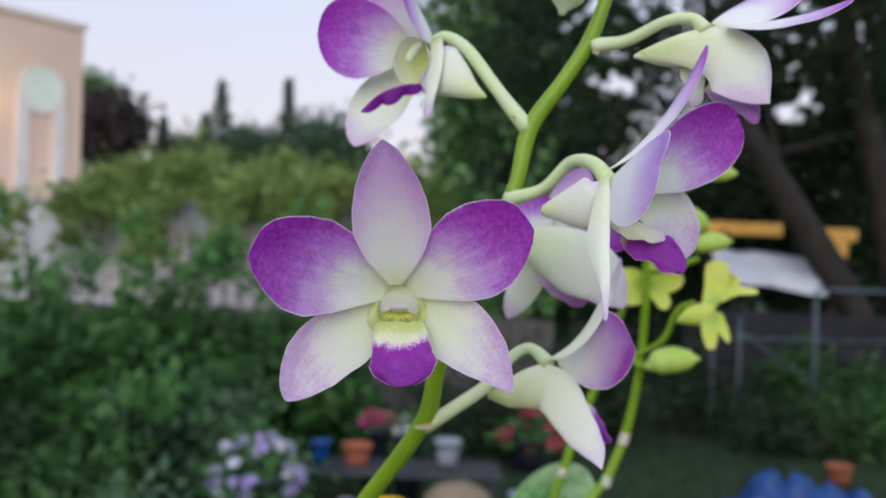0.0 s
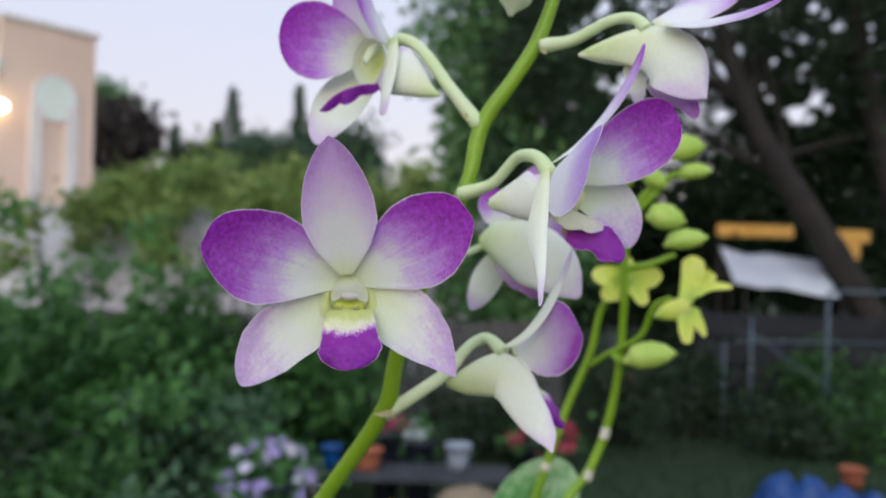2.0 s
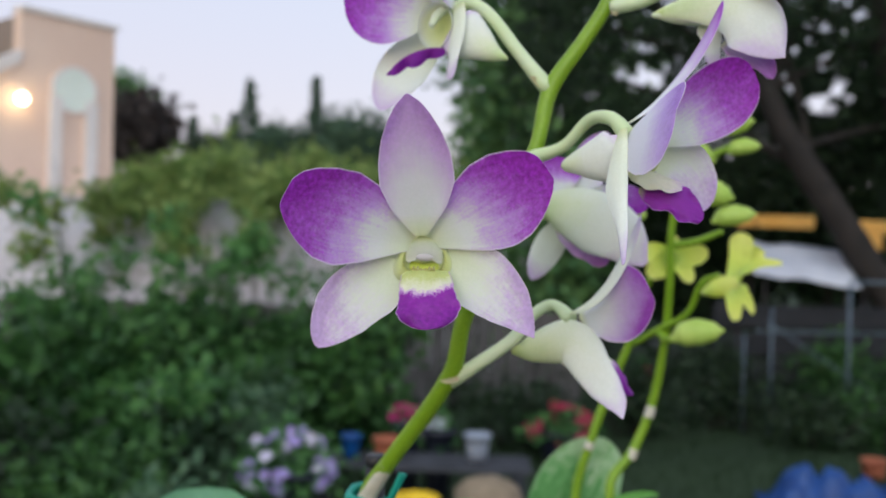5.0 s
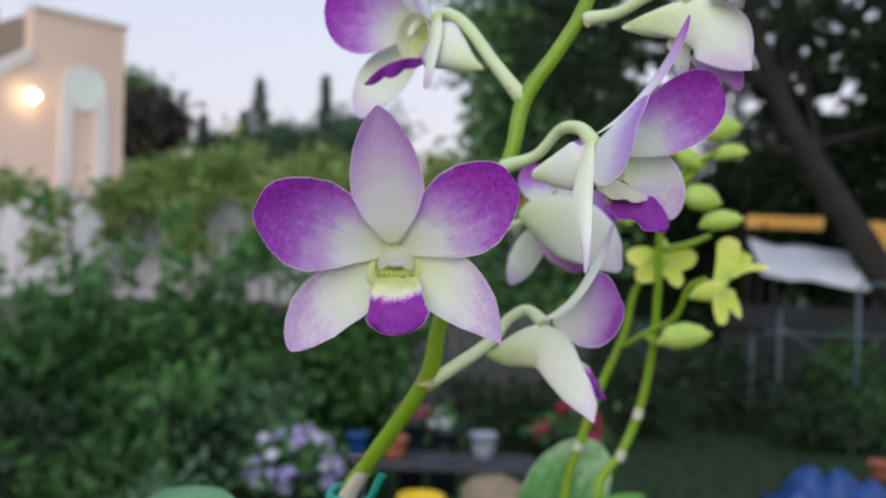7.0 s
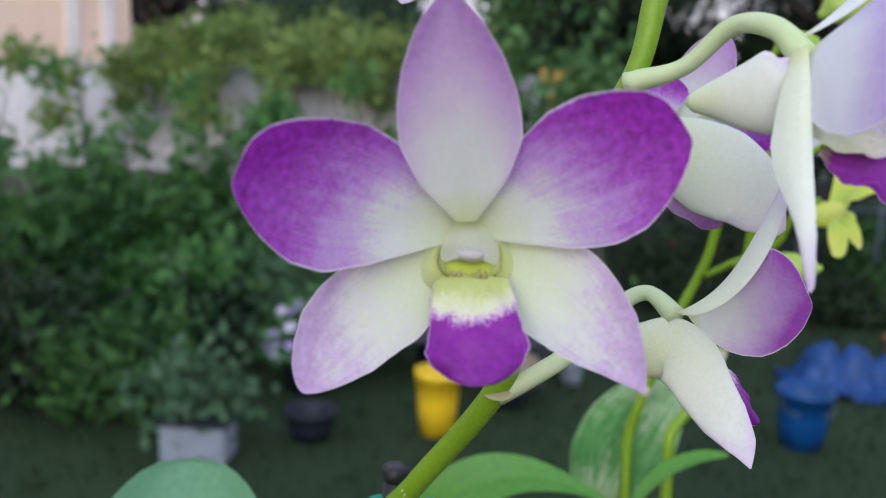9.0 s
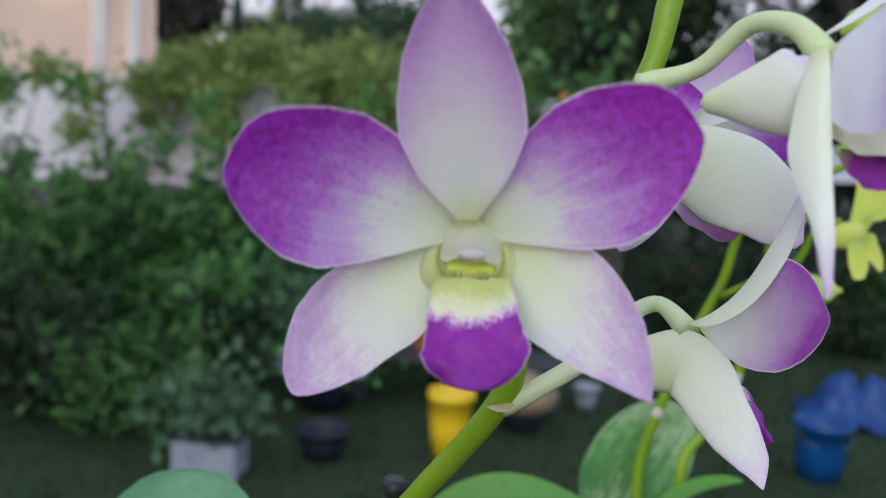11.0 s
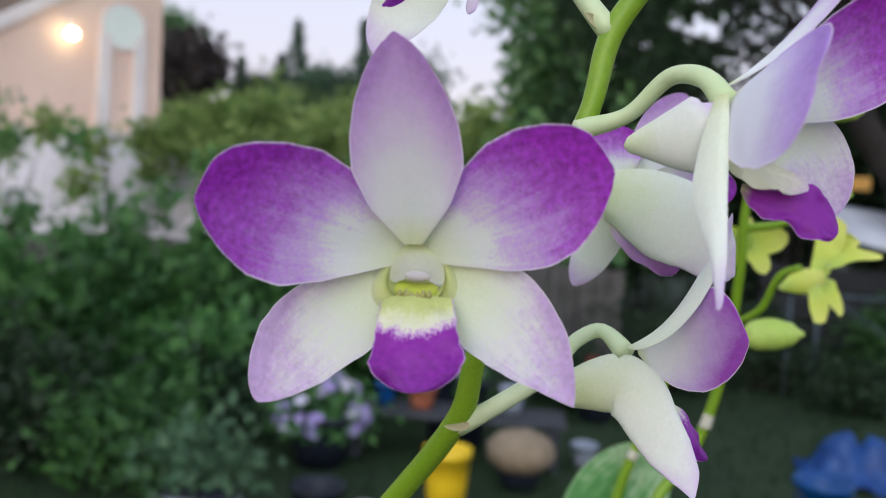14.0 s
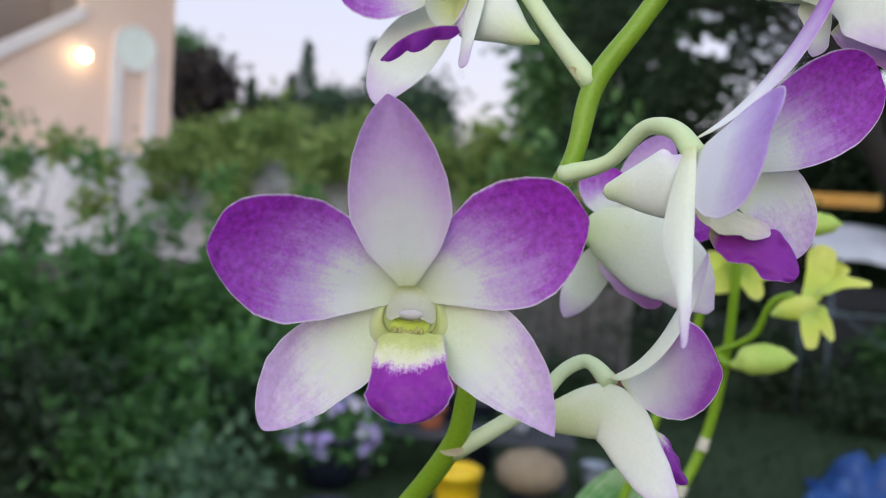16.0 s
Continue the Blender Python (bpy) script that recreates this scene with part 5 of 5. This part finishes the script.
# lower bloom seen from behind
flower("side_flower", "purple and white orchid bloom seen from behind", [
    ("lateral_sepal", [(0.0324, 0.27, 1.5574), (0.0398, 0.272, 1.5542), (0.0471, 0.274, 1.5377)], (0.3, -0.95, 0), 0.0107, dict(pale=True)),
    ("dorsal_sepal", [(0.0329, 0.261, 1.5682), (0.0434, 0.250, 1.5725), (0.0542, 0.264, 1.5993)], (0.8, 0.25, -0.55), 0.0069, dict(a=0.95, b=0.75, open_base=0.02, pale=True)),
    ("petal", [(0.0364, 0.2672, 1.5666), (0.0453, 0.2598, 1.5692), (0.0553, 0.2496, 1.5752)], (0.25, 0.95, 0), ((1.0, 6.0, 8.7, 10.4, 11.0, 10.5, 9.5, 8.0, 6.4, 4.6, 3.2, 1.8, 0.0), (1.0, 1.6, 2.7, 4.4, 6.5, 8.7, 10.3, 11.1, 10.7, 9.4, 7.6, 5.0, 0.0)), dict(flip=-1, cup=0.12, nu=24, nv=48)),
    ("lip", [(0.0417, 0.272, 1.5572), (0.0498, 0.27, 1.5512), (0.0540, 0.268, 1.5422)], (0.85, -0.3, 0.4), 0.0115, dict(a=0.5, b=0.4, wave=0.35)),
], pedicel=[(-0.004, 0.2735, 1.5438), (0.0046, 0.271, 1.5501), (0.0157, 0.272, 1.5583), (0.0227, 0.2735, 1.5668), (0.0284, 0.2725, 1.5698), (0.0338, 0.2665, 1.5658)], radii=[0.0025, 0.0022, 0.0021, 0.0018, 0.0018, 0.0024], body=([(0.0159, 0.2747, 1.5541), (0.0215, 0.2720, 1.5553), (0.0279, 0.2690, 1.5574), (0.0330, 0.2668, 1.5585), (0.0369, 0.2643, 1.5561), (0.0401, 0.2615, 1.5511), (0.0438, 0.2590, 1.5459), (0.0470, 0.2560, 1.5414), (0.0485, 0.2535, 1.5374)], (0.0009, 0.0042, 0.0063, 0.0073, 0.0070, 0.0061, 0.0052, 0.0032, 0.0002), (0.9, 0.8, 0.62, 0.45, 0.38, 0.3, 0.22, 0.16, 0.1)))

# upper bloom with broad pale sepals
flower("side_flower", "pale orchid bloom seen from below", [
    ("lateral_sepal", [(0.0525, 0.2460, 1.6567), (0.0824, 0.2360, 1.6677), (0.0871, 0.2355, 1.6425)], (0, -1, 0.1), ((0.4, 1.9, 3.5, 5.3, 6.3, 6.7, 6.3, 4.8, 3.1, 1.8, 0.8, 0.2, 0.0), (0.9, 4.5, 7.2, 9.2, 11.5, 12.6, 12.6, 12.2, 11.3, 9.4, 7.0, 3.9, 0.0)), dict(fused=True, cup=-0.3, nu=20, nv=40)),
    ("lateral_sepal", [(0.0690, 0.2460, 1.6544), (0.0703, 0.2470, 1.6495), (0.0697, 0.2480, 1.6429)], (-0.2, -1, 0), ((1.2, 2.5, 2.7, 2.6, 2.6, 2.6, 1.8, 0.6, 0.0), (3.4, 4.0, 3.2, 2.4, 2.0, 1.6, 1.3, 0.6, 0.0)), dict(pale=True)),
    ("lip", [(0.0730, 0.2460, 1.6487), (0.0787, 0.2440, 1.6448), (0.0867, 0.2430, 1.6383)], (0.1, -0.95, 0.2), ((1.7, 1.9, 2.2, 2.4, 2.8, 4.4, 2.9, 1.4, 0.0), (1.7, 2.9, 3.1, 2.5, 1.6, 1.8, 1.6, 0.9, 0.0)), dict(soft=True, wave=0.4, cup=0.2)),
    ("petal", [(0.0753, 0.238, 1.6639), (0.0907, 0.232, 1.6629), (0.1046, 0.226, 1.6688)], (0.2, 0.3, -0.93), 0.0135, dict(a=0.8, b=0.6)),
    ("dorsal_sepal", [(0.0734, 0.242, 1.6649), (0.0881, 0.246, 1.6712), (0.1014, 0.248, 1.6811)], (0.3, 0.7, -0.65), 0.012),
], pedicel=[(0.0419, 0.2565, 1.6613), (0.0515, 0.253, 1.6625), (0.0613, 0.247, 1.6669), (0.0678, 0.2445, 1.6671), (0.0711, 0.242, 1.6632)], radii=[0.0023, 0.0018, 0.0016, 0.0017, 0.0022], spur=([(0.0522, 0.2450, 1.6564), (0.0586, 0.2445, 1.6571), (0.0655, 0.2430, 1.6581), (0.0719, 0.2425, 1.6589)], (0.0005, 0.0030, 0.0046, 0.0030)))

# bloom behind the stem
flower("side_flower", "white and mauve orchid bloom half hidden behind others", [
    ("lateral_sepal", [(0.0354, 0.3, 1.5985), (0.0294, 0.306, 1.5903), (0.0238, 0.31, 1.5762)], (0.2, 1, 0), 0.0105, dict(pale=True)),
    ("lip", [(0.0323, 0.298, 1.5955), (0.041, 0.296, 1.5878), (0.0497, 0.295, 1.5841)], (0.1, -0.9, 0.4), 0.0085, dict(a=0.45, b=0.35, wave=0.25, soft=True)),
    ("petal", [(0.0359, 0.302, 1.6069), (0.0316, 0.306, 1.6122), (0.0339, 0.306, 1.6207)], (0, -1, 0), 0.0145),
    ("dorsal_sepal", [(0.0395, 0.304, 1.6075), (0.0436, 0.308, 1.6177), (0.0505, 0.31, 1.6306)], (-0.1, -1, 0), 0.0135),
    ("petal", [(0.0394, 0.303, 1.6065), (0.0527, 0.306, 1.608), (0.0652, 0.308, 1.6041)], (0.1, -1, -0.2), 0.0105),
], pedicel=[(0.0135, 0.2625, 1.5985), (0.0185, 0.28, 1.5968), (0.0265, 0.302, 1.5995), (0.036, 0.304, 1.6055)], radii=[0.0018, 0.0014, 0.0013, 0.0013], body=([(0.0272, 0.3030, 1.6011), (0.0319, 0.3000, 1.6017), (0.0385, 0.2945, 1.6000), (0.0454, 0.2890, 1.5965), (0.0514, 0.2850, 1.5923), (0.0558, 0.2830, 1.5874), (0.0595, 0.2815, 1.5834)], (0.0028, 0.0070, 0.0096, 0.0109, 0.0093, 0.0061, 0.0011), (0.9, 0.7, 0.55, 0.4, 0.3, 0.2, 0.1)))

# closed bloom above, its tip hanging down
bud = part("flower_bud", tube_bm([(0.0471, 0.255, 1.6814), (0.0407, 0.253, 1.6863), (0.0359, 0.253, 1.6837)], [0.002, 0.0018, 0.002], 10, 8), M_PEDICEL, orchid, "pale pink-white bud on a stalk")
part("bud_tip", tube_bm([(0.0362, 0.253, 1.6845), (0.0341, 0.253, 1.6779), (0.0321, 0.253, 1.6694)], [0.003, 0.006, 0.0055, 0.001], 18, 14), M_CHIN, bud)

# ---- yellow orchid behind ----
yell = thing("yellow_orchid", "small yellow orchid with green buds on thin canes", "orchid", (0.09, 0.46, 1.1))
part("cane", tube_bm([(0.09, 0.46, 1.1), (0.0862, 0.5, 1.4503), (0.0996, 0.505, 1.4702), (0.1094, 0.505, 1.4957), (0.1149, 0.5, 1.5317), (0.1152, 0.49, 1.5718), (0.1145, 0.485, 1.6041), (0.1205, 0.48, 1.6296), (0.1315, 0.475, 1.6405), (0.1453, 0.47, 1.6475)], [0.003, 0.0029, 0.0028, 0.0027, 0.0024, 0.0023, 0.0021, 0.0019, 0.0018, 0.0015], 70, 12), M_STEM, yell)
part("cane", tube_bm([(0.075, 0.47, 1.1), (0.0688, 0.52, 1.436), (0.0779, 0.52, 1.4744), (0.0889, 0.52, 1.5076), (0.1008, 0.515, 1.5396), (0.1049, 0.51, 1.5639), (0.1127, 0.505, 1.5811)], [0.0029, 0.0028, 0.0027, 0.0025, 0.0023, 0.0021, 0.0018], 60, 12), M_STEM, yell)
for p, q in (((0.1078, 0.504, 1.4902), (0.1096, 0.5045, 1.4968)), ((0.0983, 0.504, 1.4657), (0.1004, 0.504, 1.4715)), ((0.0753, 0.519, 1.467), (0.0769, 0.519, 1.4715))):
    part("node_sheath", tube_bm([p, q], [0.003, 0.0028], 6, 12), M_SHEATH, yell, "pale dry ring on the cane")
for pts, r in (([(0.1005, 0.512, 1.5324), (0.1097, 0.5, 1.5414), (0.124, 0.485, 1.5531), (0.1296, 0.475, 1.5714), (0.1369, 0.47, 1.5759)], 0.0018), ([(0.1149, 0.488, 1.5913), (0.1279, 0.48, 1.5942), (0.1399, 0.475, 1.5999)], 0.002), ([(0.1165, 0.482, 1.62), (0.1248, 0.478, 1.6295), (0.1361, 0.475, 1.6421)], 0.0018), ([(0.1114, 0.5, 1.5415), (0.1144, 0.49, 1.5377), (0.1201, 0.48, 1.5413)], 0.0022), ([(0.1139, 0.484, 1.6361), (0.1184, 0.48, 1.6454), (0.1254, 0.476, 1.6451)], 0.0018)):
    part("branch", tube_bm(pts, [r, r, r * 0.8], 20, 8), M_STEM, yell)
for p, q, w in (((0.1135, 0.478, 1.5387), (0.1409, 0.47, 1.5456), 0.0078), ((0.1338, 0.476, 1.6045), (0.1572, 0.472, 1.6097), 0.0062), ((0.1399, 0.472, 1.6426), (0.1579, 0.47, 1.6465), 0.005), ((0.1303, 0.476, 1.6553), (0.1544, 0.472, 1.6603), 0.0082), ((0.1235, 0.478, 1.62), (0.1447, 0.472, 1.6178), 0.0082), ((0.1196, 0.478, 1.6436), (0.1344, 0.474, 1.6373), 0.006), ((0.0913, 0.49, 1.6061), (0.1006, 0.488, 1.6076), 0.0055)):
    p, q = Vector(p), Vector(q)
    part("bud", tube_bm([p, p.lerp(q, 0.35) + Vector((0, 0, 0.002)), p.lerp(q, 0.7) + Vector((0, 0, 0.001)), q], [w * 0.22, w * 0.95, w, w * 0.75, w * 0.12], 18, 12, flat=0.85), M_BUD, yell)


def yellow_flower(centre, tips, facing, widths):
    c = Vector(centre)
    fl = part("yellow_flower", ball_bm(c, (0.0045, 0.0045, 0.0055)), M_BUD, yell, "small bright yellow bloom")
    for k, tp in enumerate(tips):
        tp = Vector(tp)
        mid = c.lerp(tp, 0.5) + Vector(facing) * 0.004
        part("petal", petal_bm([c, mid, tp], facing if k % 2 else (facing[0] + 0.7, facing[1], facing[2]), widths[k % len(widths)], 0.4, 0.5, 0.2, nu=8, nv=14, seed=k + c.x * 50, wave=0.15), [M_YELLOW, M_YELLOW], fl)
    return fl


side = part("yellow_flower", sheath_bm([(0.1285, 0.4725, 1.5652), (0.1335, 0.472, 1.5675), (0.1395, 0.4715, 1.5695), (0.1475, 0.471, 1.572)], (0.001, 0.0042, 0.0058, 0.003), (0.9, 0.8, 0.7, 0.6), (0, -1, 0)), M_YELLOW, yell, "bright yellow bloom seen from the side")
for k, (spine, facing, width) in enumerate((
    ([(0.1437, 0.4710, 1.5687), (0.1463, 0.4740, 1.5845), (0.1510, 0.4740, 1.5992)], (-0.3, -0.95, 0), ((1.0, 3.4, 3.5, 4.2, 5.3, 6.0, 4.4, 2.4, 0.0), (3.2, 5.1, 6.3, 7.4, 7.4, 6.7, 6.1, 3.7, 0.0))),
    ([(0.1496, 0.4760, 1.5797), (0.1549, 0.4770, 1.5910), (0.1633, 0.4750, 1.5881)], (0.3, -0.95, 0), ((1.0, 3.0, 5.3, 5.4, 3.9, 2.0, 1.2, 0.6, 0.0), (1.0, 5.2, 5.4, 5.0, 4.5, 3.8, 2.7, 1.7, 0.0))),
    ([(0.1468, 0.4680, 1.5768), (0.1554, 0.4620, 1.5835), (0.1667, 0.4580, 1.5828)], (0.1, -0.8, 0.6), ((1.0, 2.8, 4.1, 4.5, 3.2, 2.3, 1.8, 1.6, 0.0), (1.0, 3.0, 2.5, 2.0, 2.2, 2.0, 1.6, 1.3, 0.0))),
    ([(0.1432, 0.4690, 1.5688), (0.1438, 0.4670, 1.5595), (0.1454, 0.4650, 1.5513)], (-0.2, -0.95, 0), ((2.0, 4.8, 5.0, 4.6, 4.3, 3.4, 2.7, 2.2, 0.0), (3.3, 3.3, 3.3, 3.5, 3.1, 2.8, 2.6, 1.2, 0.0))),
    ([(0.1468, 0.4720, 1.5693), (0.1520, 0.4720, 1.5641), (0.1557, 0.4700, 1.5546)], (0.4, -0.9, 0), ((3.0, 5.6, 4.5, 3.7, 3.2, 2.9, 2.7, 1.1, 0.0), (1.0, 2.8, 3.4, 3.7, 3.3, 2.2, 1.2, 0.6, 0.0))))):
    part("petal", petal_bm(spine, facing, width, cup=0.25, seed=k + 7, wave=0.2, nu=12, nv=22), [M_YELLOW, M_YELLOW], side)
yellow_flower((0.1176, 0.5, 1.584), [(0.0978, 0.5, 1.5881), (0.1385, 0.498, 1.588), (0.1287, 0.494, 1.5704), (0.1033, 0.497, 1.5738), (0.1205, 0.505, 1.598)], (0.1, -1, 0), (0.013,))


# ---- leaves ----
M_BLADE = mat("orchid_leaf", (0.075, 0.27, 0.03), (0.12, 0.34, 0.045), 0.4, 14, 0.15, 300, spec=0.5, leafy=0.2)
M_BLADE_PALE = mat("orchid_leaf_grey", (0.1, 0.28, 0.15), (0.15, 0.36, 0.2), 0.5, 14, 0.15, 300, spec=0.4, leafy=0.2)
M_STRIPE = petal_mat("ribbed_leaf", [(0.0, (0.42, 0.58, 0.34)), (0.34, (0.08, 0.27, 0.07)), (0.7, (0.14, 0.37, 0.12)), (1.0, (0.4, 0.58, 0.34))], edge=0.3, noisy=0.6, veins=2.4, rim=(0.24, 0.4, 0.2), glow=0.2, base=(0.3, 0.4, 0.18), rim_amount=0.5)


def leaf(name, label, spine, facing, width, mats, parent, a=0.6, b=0.5, cup=0.25, fold=0.0):
    return part(name, petal_bm(spine, facing, width, a, b, cup, 0.0009, 0.05, 16, 24, spine[0][0] * 40, 0.08, fold), mats, parent, label)


leaf("leaf", "broad smooth grey-green leaf", [(-0.085, 0.33, 1.3), (-0.115, 0.35, 1.4), (-0.1185, 0.393, 1.4725)], (0.03, -0.9, 0.4), 0.08, [M_BLADE_PALE, M_BLADE_PALE], orchid, a=0.5, b=0.42)
leaf("leaf", "arching bright green leaf", [(-0.038, 0.485, 1.3929), (-0.0079, 0.485, 1.4569), (0.0622, 0.48, 1.4209)], (0.1, -0.6, 0.8), 0.026, [M_BLADE, M_BLADE], yell, a=0.6, b=1.3, fold=1.5)
leaf("leaf", "oval ribbed green leaf", [(0.0571, 0.53, 1.4053), (0.0645, 0.53, 1.438), (0.0931, 0.534, 1.4676)], (-0.2, -1, 0.2), 0.046, [M_STRIPE, M_STRIPE], yell, a=0.55, b=0.5, fold=1.5)
leaf("leaf", "narrow arching grey-green leaf", [(0.0683, 0.48, 1.4262), (0.0818, 0.48, 1.4504), (0.1103, 0.48, 1.4516)], (0, -0.3, 0.95), 0.009, [M_BLADE, M_BLADE_PALE], yell)

# ---- stake and tie ----
stake = thing("support_stake", "black plastic stake with a rounded cap", "stake", (-0.045, 0.315, 1.1))
st = Vector((-0.0306, 0.3053, 1.5115))
part("rod", tube_bm([(st.x - 0.006, 0.31, 1.1), st], [0.0036, 0.0036], 4, 20), M_STAKE, stake)
part("cap", lathe_bm([(0.0037, -0.004), (0.0039, -0.0032), (0.0039, -0.0006), (0.0034, 0.0), (0.001, 0.0001)], st, 20), M_STAKE, stake)
tie = thing("plant_tie", "teal stretchy tie knotted round cane and stake", "tie", (-0.0348, 0.2978, 1.4943))
tc = Vector((-0.035, 0.2989, 1.4936))
rt = random.Random(4)
for k, dz in enumerate((-0.0048, -0.0026, -0.0006, 0.0014, 0.0034)):
    ring = []
    for j in range(13):
        a = k + 2 * math.pi * j / 12
        wob = 1 + (rt.uniform(-0.07, 0.07) if 0 < j < 12 else 0)
        ring.append(tc + Vector((0.0015 + 0.0058 * wob * math.cos(a), 0.0035 + 0.0092 * wob * math.sin(a), dz - 0.0016 * math.cos(a) + 0.0008 * math.sin(2 * a + k))))
    part("loop", tube_bm(ring, [0.0018, 0.0016, 0.0019, 0.0017, 0.0018], 40, 8, lumps=0.2), M_TIE, tie)
part("knot", ball_bm(tc + Vector((0.0062, -0.0045, -0.0006)), (0.003, 0.0024, 0.0026), seg=12), M_TIE, tie)
part("tail", tube_bm([tc + Vector((0.0062, -0.0045, 0)), (-0.0244, 0.2924, 1.4988), (-0.0198, 0.2924, 1.5085)], [0.0017, 0.0017, 0.002], 14, 8, flat=0.4), M_TIE, tie)
part("tail", tube_bm([tc + Vector((0.006, -0.0045, -0.001)), (-0.0227, 0.2913, 1.493), (-0.0158, 0.2903, 1.4907)], [0.0014, 0.0013, 0.0014], 14, 8, flat=0.5), M_TIE, tie)
